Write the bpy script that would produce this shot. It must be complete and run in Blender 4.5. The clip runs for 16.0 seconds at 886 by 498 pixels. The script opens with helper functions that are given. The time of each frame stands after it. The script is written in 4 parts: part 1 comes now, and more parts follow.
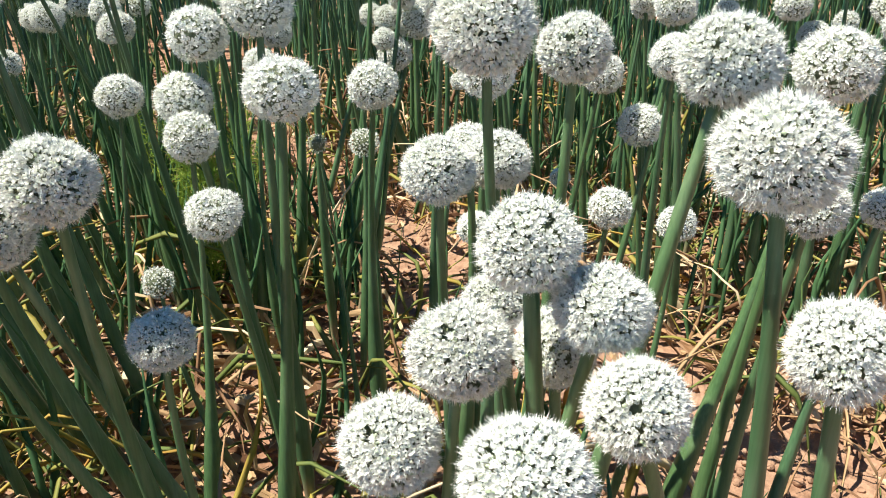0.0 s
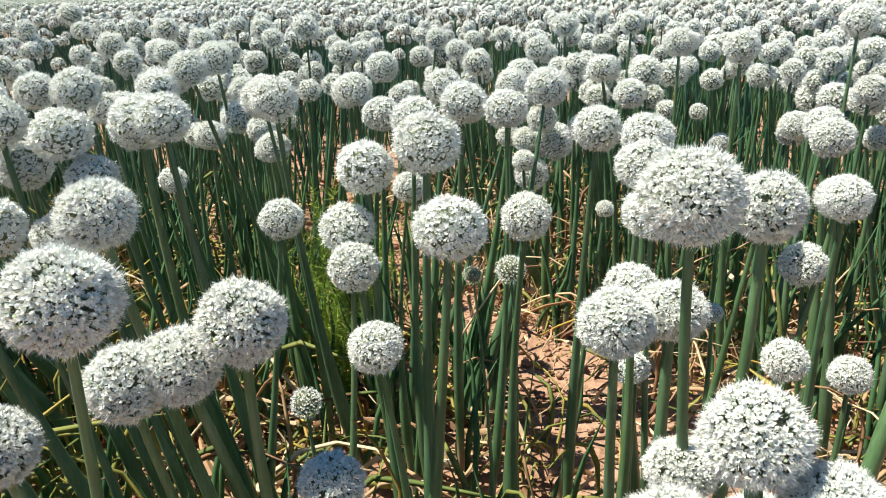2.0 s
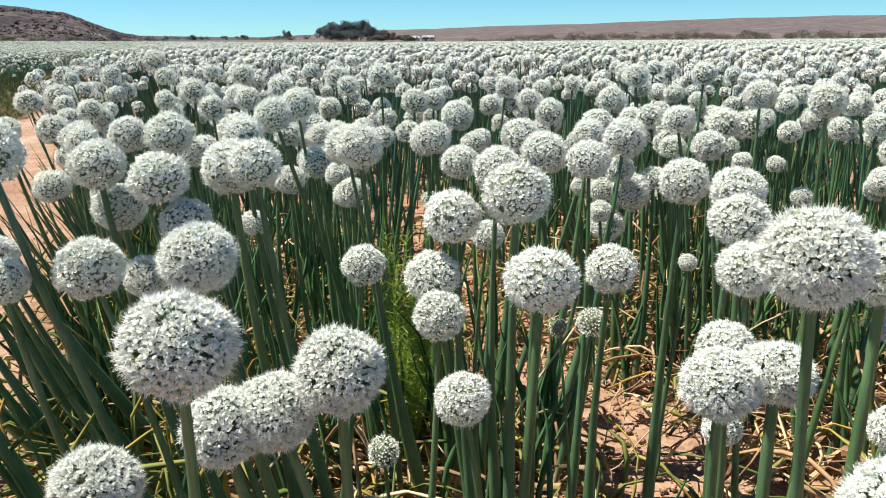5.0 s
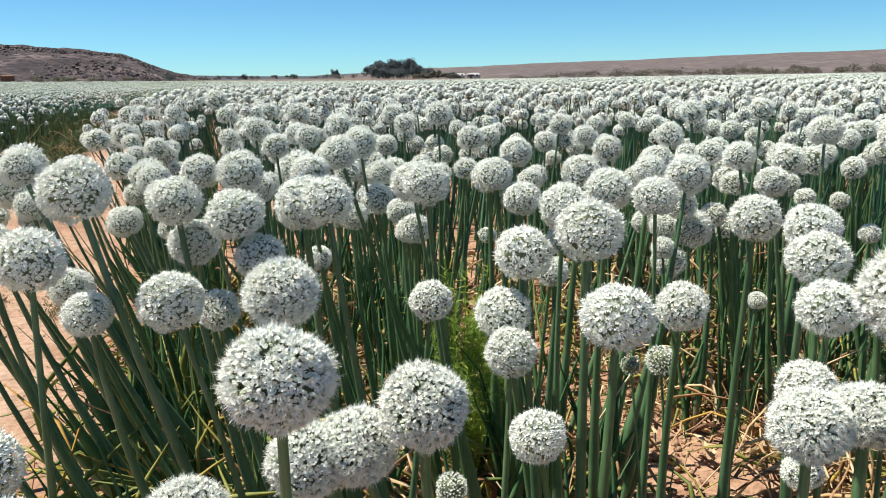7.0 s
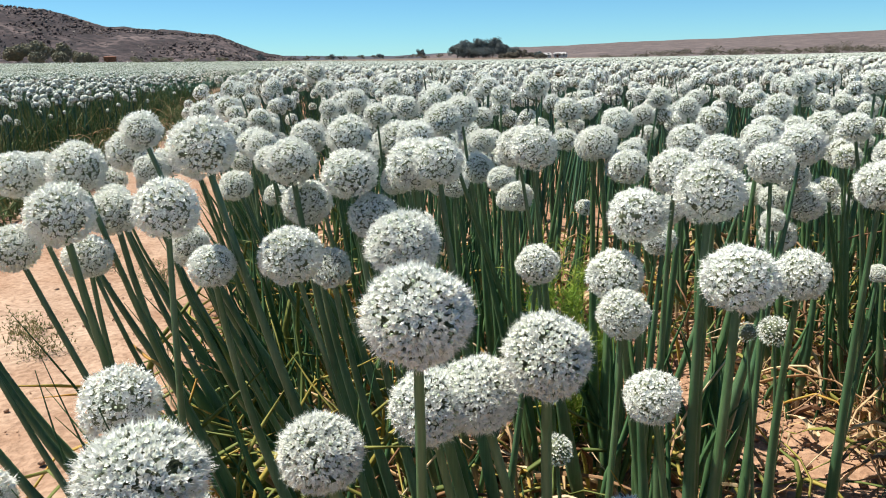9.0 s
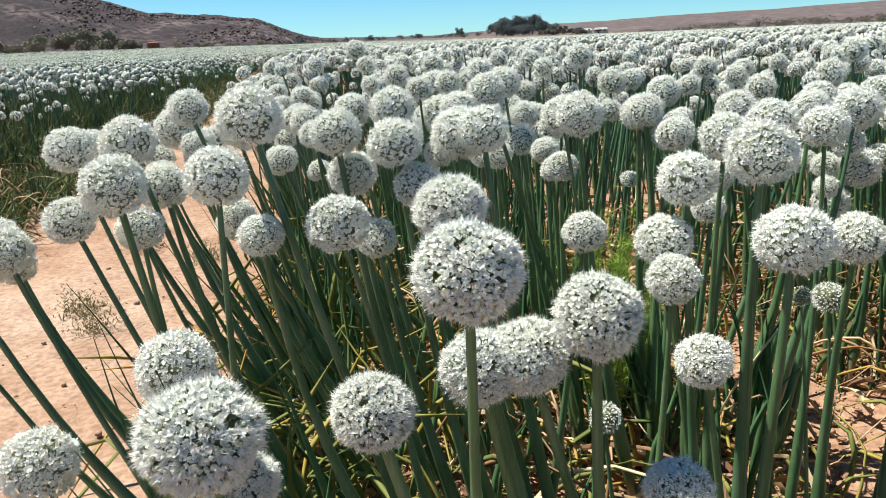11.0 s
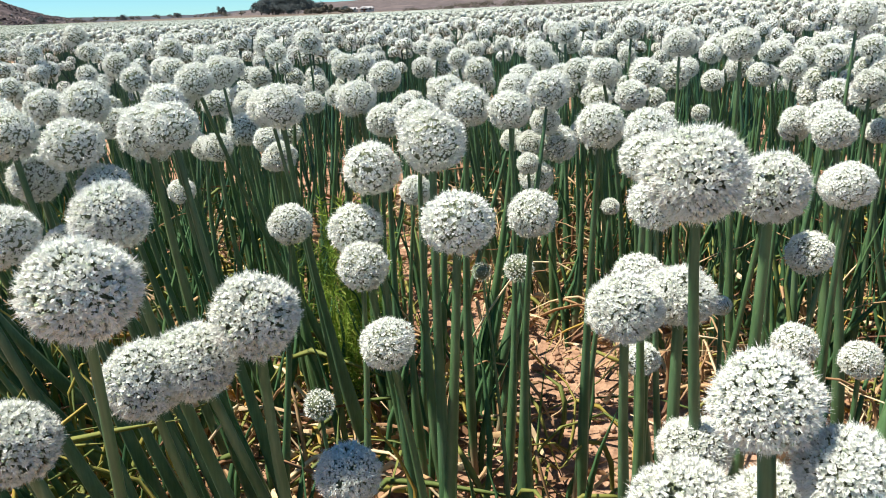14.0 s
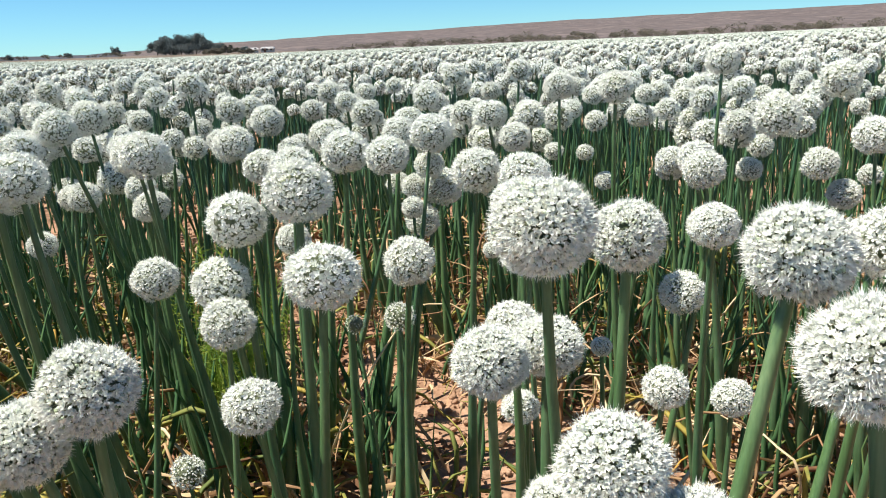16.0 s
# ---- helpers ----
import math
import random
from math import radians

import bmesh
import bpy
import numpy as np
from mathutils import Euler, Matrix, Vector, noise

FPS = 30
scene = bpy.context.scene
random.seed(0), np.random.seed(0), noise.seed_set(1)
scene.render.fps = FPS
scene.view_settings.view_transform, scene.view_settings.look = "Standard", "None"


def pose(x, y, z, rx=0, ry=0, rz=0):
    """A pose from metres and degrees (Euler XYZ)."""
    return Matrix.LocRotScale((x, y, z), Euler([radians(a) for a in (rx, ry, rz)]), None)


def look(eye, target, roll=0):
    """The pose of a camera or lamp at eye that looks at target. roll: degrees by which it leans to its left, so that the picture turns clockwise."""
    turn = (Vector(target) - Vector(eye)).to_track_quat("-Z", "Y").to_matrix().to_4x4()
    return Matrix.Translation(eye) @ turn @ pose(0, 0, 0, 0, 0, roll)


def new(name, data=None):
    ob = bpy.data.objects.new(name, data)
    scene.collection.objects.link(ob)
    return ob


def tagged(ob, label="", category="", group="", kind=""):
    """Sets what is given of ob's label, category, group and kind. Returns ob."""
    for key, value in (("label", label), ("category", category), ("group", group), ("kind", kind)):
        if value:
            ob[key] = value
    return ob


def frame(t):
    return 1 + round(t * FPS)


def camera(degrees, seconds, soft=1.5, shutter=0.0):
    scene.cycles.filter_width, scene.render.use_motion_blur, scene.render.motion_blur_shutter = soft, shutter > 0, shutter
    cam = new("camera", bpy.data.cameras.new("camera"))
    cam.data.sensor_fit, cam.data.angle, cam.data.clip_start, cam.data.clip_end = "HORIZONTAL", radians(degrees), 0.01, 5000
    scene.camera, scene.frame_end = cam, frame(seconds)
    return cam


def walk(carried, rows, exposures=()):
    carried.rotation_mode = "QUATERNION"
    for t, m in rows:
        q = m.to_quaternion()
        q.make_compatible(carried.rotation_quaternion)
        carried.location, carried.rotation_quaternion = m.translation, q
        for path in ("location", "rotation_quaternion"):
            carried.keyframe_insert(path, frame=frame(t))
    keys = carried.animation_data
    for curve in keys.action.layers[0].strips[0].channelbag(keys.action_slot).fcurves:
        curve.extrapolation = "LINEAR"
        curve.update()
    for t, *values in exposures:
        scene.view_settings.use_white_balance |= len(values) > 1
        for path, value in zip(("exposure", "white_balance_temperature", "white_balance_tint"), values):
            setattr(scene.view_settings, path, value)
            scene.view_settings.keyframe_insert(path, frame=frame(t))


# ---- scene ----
# ---------------------------------------------------------------- camera
cam = camera(58.3, 16.0, 1.0)
ROWS = [
    (0, -0.0046, 0.0021, 1.0022, 65.14, 0.53, -0.07),
    (0.5, -0.0375, 0.0102, 1.0126, 66.26, 1.06, 2.60),
    (1, -0.0542, 0.0188, 1.0290, 68.80, 1.71, 4.76),
    (1.5, -0.0690, 0.0230, 1.0437, 70.92, 1.37, 6.10),
    (2, -0.0833, 0.0264, 1.0509, 72.05, 0.85, 7.45),
    (2.5, -0.0980, 0.0274, 1.0531, 72.75, 0.32, 8.34),
    (3, -0.1106, 0.0296, 1.0532, 73.23, 0.03, 9.02),
    (3.5, -0.1176, 0.0315, 1.0543, 73.56, 0.08, 9.72),
    (4, -0.1251, 0.0324, 1.0531, 74.09, 0.28, 10.31),
    (4.2, -0.1229, 0.0272, 1.0550, 74.24, 0.17, 10.87),
    (4.9, -0.1279, 0.0267, 1.0562, 75.16, 0.41, 11.57),
    (5.6, -0.1348, 0.0281, 1.0577, 76.27, 0.77, 11.97),
    (6.3, -0.1474, 0.0229, 1.0589, 77.21, 0.95, 13.05),
    (6.5, -0.1529, 0.0177, 1.0608, 77.53, 0.87, 13.47),
    (7, -0.1641, 0.0114, 1.0596, 77.91, 0.92, 14.79),
    (7.5, -0.1711, 0.0065, 1.0549, 77.98, 1.17, 17.37),
    (8, -0.1846, 0.0011, 1.0457, 77.77, 1.15, 18.88),
    (8.5, -0.1958, -0.0080, 1.0416, 77.28, 1.11, 20.08),
    (9, -0.2013, -0.0139, 1.0330, 76.62, 1.08, 20.79),
    (9.2, -0.2035, -0.0153, 1.0335, 76.36, 1.12, 21.07),
    (9.9, -0.2116, -0.0207, 1.0256, 75.80, 1.47, 22.84),
    (10.6, -0.2136, -0.0217, 1.0188, 75.51, 2.11, 24.16),
    (11.3, -0.1987, -0.0167, 1.0141, 74.85, 2.48, 22.03),
    (11.5, -0.1927, -0.0137, 1.0156, 74.43, 2.33, 20.59),
    (12, -0.1719, -0.0084, 1.0108, 73.79, 2.52, 17.16),
    (12.5, -0.1518, -0.0009, 1.0135, 73.27, 2.55, 13.91),
    (13, -0.1276, 0.0041, 1.0193, 73.02, 2.79, 11.52),
    (13.5, -0.1075, 0.0047, 1.0264, 72.91, 2.74, 9.48),
    (14, -0.0843, 0.0083, 1.0302, 73.16, 2.51, 7.41),
    (14.5, -0.0661, 0.0148, 1.0295, 73.86, 2.50, 5.50),
    (15, -0.0544, 0.0175, 1.0289, 74.64, 2.58, 4.13),
    (15.5, -0.0558, 0.0272, 1.0311, 75.28, 2.50, 2.50),
    (16, -0.0375, 0.0480, 1.0358, 75.59, 2.41, 0.56),
]
walk(cam, [(r[0], pose(*r[1:])) for r in ROWS], [(0, 1.03), (1.5, 1.0), (3.5, 0.95), (6.5, 0.85), (9, 0.82), (12.5, 0.94), (16, 0.91)])

# ---------------------------------------------------------------- world and sun
SUN_EL, SUN_AZ = 64.0, 268.0          # azimuth: clockwise from +y
world = bpy.data.worlds.new("sky")
scene.world = world
world.use_nodes = True
wn = world.node_tree.nodes
sky = wn.new("ShaderNodeTexSky")
sky.sky_type = "NISHITA"
sky.sun_disc = False
sky.sun_elevation, sky.sun_rotation = radians(SUN_EL), radians(SUN_AZ)
sky.altitude, sky.air_density, sky.dust_density, sky.ozone_density = 2500, 1.0, 0.0, 4.0
wn["Background"].inputs["Strength"].default_value = 0.079
clear = wn.new("ShaderNodeMix")       # a clear, deep blue dry-country sky
clear.data_type, clear.blend_type = "RGBA", "MULTIPLY"
clear.inputs[0].default_value = 1.0
clear.inputs[7].default_value = (0.48, 0.79, 0.90, 1)
world.node_tree.links.new(sky.outputs[0], clear.inputs[6])
world.node_tree.links.new(clear.outputs[2], wn["Background"].inputs[0])
sun_data = bpy.data.lights.new("sun", "SUN")
sun_data.energy, sun_data.angle, sun_data.color = 5.0, radians(0.53), (1.0, 0.955, 0.86)
sun = new("sun", sun_data)
toward = Vector((math.cos(radians(SUN_EL)) * math.sin(radians(SUN_AZ)), math.cos(radians(SUN_EL)) * math.cos(radians(SUN_AZ)), math.sin(radians(SUN_EL))))
sun.matrix_world = look(toward * 60, (0, 0, 0))


# ---------------------------------------------------------------- materials
def material(name, base, rough=0.6, spec=0.4):
    m = bpy.data.materials.new(name)
    m.use_nodes = True
    b = m.node_tree.nodes["Principled BSDF"]
    b.inputs["Base Color"].default_value = (*base, 1)
    b.inputs["Roughness"].default_value = rough
    b.inputs["Specular IOR Level"].default_value = spec
    return m, m.node_tree.nodes, m.node_tree.links, b


def ramp(nodes, stops):
    r = nodes.new("ShaderNodeValToRGB")
    e = r.color_ramp.elements
    e[0].position, e[0].color = stops[0][0], (*stops[0][1], 1)
    e[1].position, e[1].color = stops[-1][0], (*stops[-1][1], 1)
    for p, c in stops[1:-1]:
        x = e.new(p)
        x.color = (*c, 1)
    return r


def tex(nodes, links, kind, scale, detail=3.0, where="Object"):
    co = nodes.new("ShaderNodeTexCoord")
    t = nodes.new("ShaderNodeTexNoise" if kind == "noise" else "ShaderNodeTexVoronoi")
    t.inputs["Scale"].default_value = scale
    if kind == "noise":
        t.inputs["Detail"].default_value = detail
    links.new(co.outputs[where], t.inputs["Vector"])
    return t


def mixed(nodes, links, fac, a, b, mode="MIX"):
    """Mix two colours (sockets or rgb) by a socket or a number."""
    n = nodes.new("ShaderNodeMix")
    n.data_type, n.blend_type = "RGBA", mode
    for i, v in ((0, fac), (6, a), (7, b)):
        if isinstance(v, (int, float)):
            n.inputs[i].default_value = v
        elif isinstance(v, tuple):
            n.inputs[i].default_value = (*v, 1)
        else:
            links.new(v, n.inputs[i])
    return n.outputs[2]


def bump(nodes, links, b, height, strength, distance):
    n = nodes.new("ShaderNodeBump")
    n.inputs["Strength"].default_value, n.inputs["Distance"].default_value = strength, distance
    links.new(height, n.inputs["Height"])
    links.new(n.outputs[0], b.inputs["Normal"])


def leafy(m, nodes, links, b, colour, amount):
    """Let some light through thin petals and leaves."""
    t = nodes.new("ShaderNodeBsdfTranslucent")
    if isinstance(colour, tuple):
        t.inputs["Color"].default_value = (*colour, 1)
    else:
        links.new(colour, t.inputs["Color"])
    mix = nodes.new("ShaderNodeMixShader")
    mix.inputs[0].default_value = amount
    links.new(b.outputs[0], mix.inputs[1])
    links.new(t.outputs[0], mix.inputs[2])
    links.new(mix.outputs[0], nodes["Material Output"].inputs[0])


def isle_random(nodes):
    return nodes.new("ShaderNodeNewGeometry").outputs["Random Per Island"]


def thing_random(nodes):
    return nodes.new("ShaderNodeObjectInfo").outputs["Random"]


# white petals
PETAL, n_, l_, b_ = material("petal_white", (0.8, 0.8, 0.78), 0.55, 0.3)
r_ = ramp(n_, [(0.0, (0.70, 0.73, 0.61)), (0.25, (0.85, 0.86, 0.79)), (1.0, (0.89, 0.895, 0.85))])
l_.new(isle_random(n_), r_.inputs[0])
l_.new(mixed(n_, l_, thing_random(n_), r_.outputs[0], (0.80, 0.78, 0.73), "MULTIPLY"), b_.inputs["Base Color"])
n_["Mix"].inputs[0].default_value = 0.0
wm = n_.new("ShaderNodeMath")
wm.operation = "MULTIPLY"
wm.inputs[1].default_value = 0.25
l_.new(thing_random(n_), wm.inputs[0])
l_.new(wm.outputs[0], n_["Mix"].inputs[0])
leafy(PETAL, n_, l_, b_, (0.88, 0.89, 0.82), 0.08)

# green flower stalklets and ovaries inside a head
PEDICEL, n_, l_, b_ = material("pedicel_green", (0.16, 0.22, 0.09), 0.6)
r_ = ramp(n_, [(0.0, (0.10, 0.125, 0.058)), (0.6, (0.21, 0.24, 0.125)), (1.0, (0.38, 0.39, 0.26))])
l_.new(isle_random(n_), r_.inputs[0])
l_.new(r_.outputs[0], b_.inputs["Base Color"])

# the inside of a head: green stalklets darkened, their shade in the colour
HEADSHADE, n_, l_, b_ = material("head_shade_green", (0.08, 0.10, 0.045), 0.7, 0.2)
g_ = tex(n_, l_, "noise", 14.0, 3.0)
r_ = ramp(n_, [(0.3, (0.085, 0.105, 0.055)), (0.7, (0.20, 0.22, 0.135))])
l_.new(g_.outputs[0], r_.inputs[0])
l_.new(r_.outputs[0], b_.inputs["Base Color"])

# closed buds
BUD, n_, l_, b_ = material("bud_pale_green", (0.62, 0.66, 0.5), 0.5)
r_ = ramp(n_, [(0.0, (0.45, 0.53, 0.33)), (0.5, (0.70, 0.73, 0.60)), (1.0, (0.82, 0.83, 0.78))])
l_.new(isle_random(n_), r_.inputs[0])
l_.new(r_.outputs[0], b_.inputs["Base Color"])

# heads seen from farther off: petals and dark gap shade painted in one surface
FARHEAD, n_, l_, b_ = material("flower_head_far_shade", (0.6, 0.6, 0.57), 0.8, 0.1)
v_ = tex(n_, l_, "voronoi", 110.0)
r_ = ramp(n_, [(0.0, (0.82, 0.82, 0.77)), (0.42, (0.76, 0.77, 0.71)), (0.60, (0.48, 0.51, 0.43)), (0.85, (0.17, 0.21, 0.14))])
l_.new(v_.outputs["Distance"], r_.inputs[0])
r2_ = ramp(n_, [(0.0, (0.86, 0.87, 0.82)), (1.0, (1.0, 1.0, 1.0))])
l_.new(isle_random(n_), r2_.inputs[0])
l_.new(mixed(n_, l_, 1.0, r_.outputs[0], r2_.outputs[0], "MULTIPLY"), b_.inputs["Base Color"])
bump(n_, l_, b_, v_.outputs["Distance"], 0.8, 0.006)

# the crop far off: heads, green between, and shade under heads painted in
FARFIELD, n_, l_, b_ = material("crop_far_with_shade", (0.45, 0.47, 0.4), 0.9, 0.05)
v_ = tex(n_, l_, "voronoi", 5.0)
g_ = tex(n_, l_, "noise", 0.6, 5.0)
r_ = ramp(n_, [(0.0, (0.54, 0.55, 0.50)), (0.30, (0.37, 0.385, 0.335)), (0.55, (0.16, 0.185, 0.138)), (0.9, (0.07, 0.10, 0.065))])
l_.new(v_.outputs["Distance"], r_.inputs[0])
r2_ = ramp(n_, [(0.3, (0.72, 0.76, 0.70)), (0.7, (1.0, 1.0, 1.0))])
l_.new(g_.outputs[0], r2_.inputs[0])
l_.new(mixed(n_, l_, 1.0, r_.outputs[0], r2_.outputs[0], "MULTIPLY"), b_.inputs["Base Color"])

# waxy blue-green stalks
STALK, n_, l_, b_ = material("stalk_green", (0.06, 0.13, 0.09), 0.36, 0.5)
g_ = tex(n_, l_, "noise", 9.0, 4.0)
r_ = ramp(n_, [(0.25, (0.046, 0.101, 0.044)), (0.5, (0.080, 0.156, 0.072)), (0.8, (0.155, 0.232, 0.134))])
l_.new(g_.outputs[0], r_.inputs[0])
r2_ = ramp(n_, [(0.0, (0.78, 0.88, 0.86)), (0.5, (1.0, 1.0, 0.95)), (1.0, (1.05, 1.04, 0.84))])
l_.new(thing_random(n_), r2_.inputs[0])
c_ = mixed(n_, l_, 1.0, r_.outputs[0], r2_.outputs[0], "MULTIPLY")
l_.new(c_, b_.inputs["Base Color"])
g2_ = tex(n_, l_, "noise", 1.0, 3.0)
mp_ = n_.new("ShaderNodeMapping")
mp_.inputs["Scale"].default_value = (330, 330, 7)
l_.new(g2_.inputs["Vector"].links[0].from_socket, mp_.inputs["Vector"])
l_.new(mp_.outputs[0], g2_.inputs["Vector"])
st_ = ramp(n_, [(0.3, (0.72, 0.76, 0.72)), (0.7, (1.28, 1.22, 1.25))])
l_.new(g2_.outputs[0], st_.inputs[0])
c_ = mixed(n_, l_, 0.7, c_, st_.outputs[0], "MULTIPLY")
xyz_ = n_.new("ShaderNodeSeparateXYZ")     # the dry, pale sheath round the foot
l_.new(mp_.inputs["Vector"].links[0].from_socket, xyz_.inputs[0])
wob_ = n_.new("ShaderNodeMath")
wob_.operation = "MULTIPLY_ADD"
wob_.inputs[1].default_value = 0.10
l_.new(g_.outputs[0], wob_.inputs[0])
l_.new(xyz_.outputs[2], wob_.inputs[2])
foot_ = ramp(n_, [(0.09, (1, 1, 1)), (0.16, (0, 0, 0))])
l_.new(wob_.outputs[0], foot_.inputs[0])
l_.new(mixed(n_, l_, foot_.outputs[0], c_, (0.36, 0.27, 0.17)), b_.inputs["Base Color"])
bump(n_, l_, b_, g2_.outputs[0], 0.12, 0.002)

STALKFAR, n_, l_, b_ = material("stalk_green_far", (0.06, 0.13, 0.09), 0.38, 0.5)
r_ = ramp(n_, [(0.0, (0.013, 0.048, 0.028)), (0.5, (0.038, 0.108, 0.060)), (1.0, (0.105, 0.205, 0.108))])
l_.new(isle_random(n_), r_.inputs[0])
l_.new(r_.outputs[0], b_.inputs["Base Color"])


def strip_material(name, stops, through_light=0.15):
    m, n, l, b = material(name, stops[0][1], 0.65, 0.25)
    a = tex(n, l, "noise", 30.0, 4.0)
    r = ramp(n, stops)
    mth = n.new("ShaderNodeMath")
    mth.operation = "ADD"
    mth.use_clamp = True
    s = n.new("ShaderNodeMath")
    s.operation = "MULTIPLY_ADD"
    s.inputs[1].default_value, s.inputs[2].default_value = 0.5, -0.25
    l.new(a.outputs[0], s.inputs[0])
    l.new(s.outputs[0], mth.inputs[0])
    l.new(isle_random(n), mth.inputs[1])
    l.new(mth.outputs[0], r.inputs[0])
    l.new(r.outputs[0], b.inputs["Base Color"])
    leafy(m, n, l, b, r.outputs[0], through_light)
    return m


DRY = strip_material("dry_leaf_straw", [(0.0, (0.14, 0.066, 0.034)), (0.3, (0.32, 0.18, 0.088)), (0.7, (0.52, 0.35, 0.18)), (1.0, (0.74, 0.60, 0.38))])
YELLOW = strip_material("withering_leaf_yellow", [(0.0, (0.10, 0.14, 0.035)), (0.5, (0.19, 0.205, 0.05)), (0.8, (0.37, 0.29, 0.06)), (1.0, (0.46, 0.24, 0.05))])
GREENLEAF = strip_material("leaf_green", [(0.0, (0.030, 0.084, 0.033)), (0.5, (0.058, 0.138, 0.056)), (0.9, (0.108, 0.200, 0.072)), (1.0, (0.20, 0.24, 0.065))])
WEED = strip_material("weed_green", [(0.0, (0.16, 0.28, 0.04)), (0.5, (0.30, 0.43, 0.07)), (1.0, (0.48, 0.50, 0.11))], 0.5)
TUFT = strip_material("tuft_olive", [(0.0, (0.15, 0.16, 0.065)), (0.5, (0.23, 0.235, 0.10)), (1.0, (0.34, 0.30, 0.15))], 0.3)
GRASS = strip_material("grass_green", [(0.0, (0.065, 0.120, 0.045)), (0.6, (0.130, 0.190, 0.070)), (1.0, (0.28, 0.26, 0.11))], 0.35)

# reddish sandy soil
SOIL, n_, l_, b_ = material("soil_sandy_red", (0.4, 0.26, 0.17), 0.95, 0.1)
big = tex(n_, l_, "noise", 0.8, 5.0)
fine = tex(n_, l_, "noise", 38.0, 6.0)
crack = tex(n_, l_, "voronoi", 6.0)
crack.feature = "DISTANCE_TO_EDGE"
r_ = ramp(n_, [(0.3, (0.29, 0.158, 0.094)), (0.5, (0.365, 0.222, 0.142)), (0.7, (0.43, 0.29, 0.20))])
l_.new(big.outputs[0], r_.inputs[0])
r2_ = ramp(n_, [(0.25, (0.62, 0.58, 0.55)), (0.6, (1.05, 1.05, 1.05))])
l_.new(fine.outputs[0], r2_.inputs[0])
r3_ = ramp(n_, [(0.0, (0.55, 0.50, 0.47)), (0.035, (1.0, 1.0, 1.0))])
l_.new(crack.outputs["Distance"], r3_.inputs[0])
c_ = mixed(n_, l_, 1.0, r_.outputs[0], r2_.outputs[0], "MULTIPLY")
c_ = mixed(n_, l_, 0.15, c_, r3_.outputs[0], "MULTIPLY")
patch = tex(n_, l_, "noise", 5.0, 4.0)
r4_ = ramp(n_, [(0.35, (0.78, 0.72, 0.68)), (0.62, (1.06, 1.06, 1.06))])
l_.new(patch.outputs[0], r4_.inputs[0])
c_ = mixed(n_, l_, 0.8, c_, r4_.outputs[0], "MULTIPLY")
co_ = n_.new("ShaderNodeTexCoord")


def soil_band(vector, stops):
    """A soft mask along one direction of the field (or round it, with no vector)."""
    d = n_.new("ShaderNodeVectorMath")
    d.operation = "DOT_PRODUCT" if vector else "LENGTH"
    l_.new(co_.outputs["Object"], d.inputs[0])
    if vector:
        d.inputs[1].default_value = vector
    m = n_.new("ShaderNodeMapRange")
    m.inputs[1].default_value, m.inputs[2].default_value = stops
    l_.new(d.outputs["Value"], m.inputs[0])
    return m.outputs[0]


c_ = mixed(n_, l_, soil_band((0.857, 0.515, 0), (-0.35, -0.85)), c_, mixed(n_, l_, 1.0, c_, (1.03, 1.13, 1.22), "MULTIPLY"))
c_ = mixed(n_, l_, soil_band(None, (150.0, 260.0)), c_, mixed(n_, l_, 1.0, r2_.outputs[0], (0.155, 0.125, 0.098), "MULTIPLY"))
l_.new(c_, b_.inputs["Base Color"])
h_ = mixed(n_, l_, 0.12, fine.outputs[0], r3_.outputs[0])
bump(n_, l_, b_, h_, 0.9, 0.02)


def hill_material(name, dark, mid, pale, spots, bush):
    m, n, l, b = material(name, mid, 0.95, 0.05)
    a = tex(n, l, "noise", 0.035, 10.0)
    r = ramp(n, [(0.3, dark), (0.5, mid), (0.72, pale)])
    l.new(a.outputs[0], r.inputs[0])
    s = tex(n, l, "noise", spots, 6.0)
    r2 = ramp(n, [(0.44, (1, 1, 1)), (0.56, (0.0, 0.0, 0.0))])
    l.new(s.outputs[0], r2.inputs[0])
    l.new(mixed(n, l, r2.outputs[0], bush, r.outputs[0]), b.inputs["Base Color"])
    bump(n, l, b, s.outputs[0], 0.8, 2.0)
    return m


HILLROCK = hill_material("hill_rock_brown", (0.036, 0.031, 0.034), (0.076, 0.061, 0.062), (0.176, 0.138, 0.132), 0.22, (0.043, 0.038, 0.040))
# brown earth greyed towards mauve: distance haze mixed into the colour
HILLPLAIN = hill_material("hill_earth_brown_haze", (0.110, 0.088, 0.085), (0.140, 0.112, 0.107), (0.176, 0.141, 0.132), 0.12, (0.093, 0.078, 0.075))
THORNLEAF = strip_material("thorn_foliage_olive", [(0.0, (0.19, 0.185, 0.13)), (0.5, (0.26, 0.25, 0.17)), (1.0, (0.34, 0.315, 0.22))], 0.25)
# dark leaves made lighter and bluer, with distance haze in the colour
TREELEAF = strip_material("tree_foliage_dark_haze", [(0.0, (0.082, 0.102, 0.106)), (0.5, (0.112, 0.134, 0.130)), (1.0, (0.165, 0.185, 0.168))], 0.15)
BUSHLEAF = strip_material("bush_foliage_grey_green", [(0.0, (0.105, 0.098, 0.070)), (0.5, (0.145, 0.132, 0.096)), (1.0, (0.21, 0.18, 0.135))], 0.1)
HILLSCRUB = strip_material("hill_scrub_brown", [(0.0, (0.095, 0.078, 0.07)), (0.5, (0.12, 0.096, 0.085)), (1.0, (0.15, 0.12, 0.10))], 0.05)
BARK, n_, l_, b_ = material("bark_grey_brown", (0.13, 0.10, 0.08), 0.9)
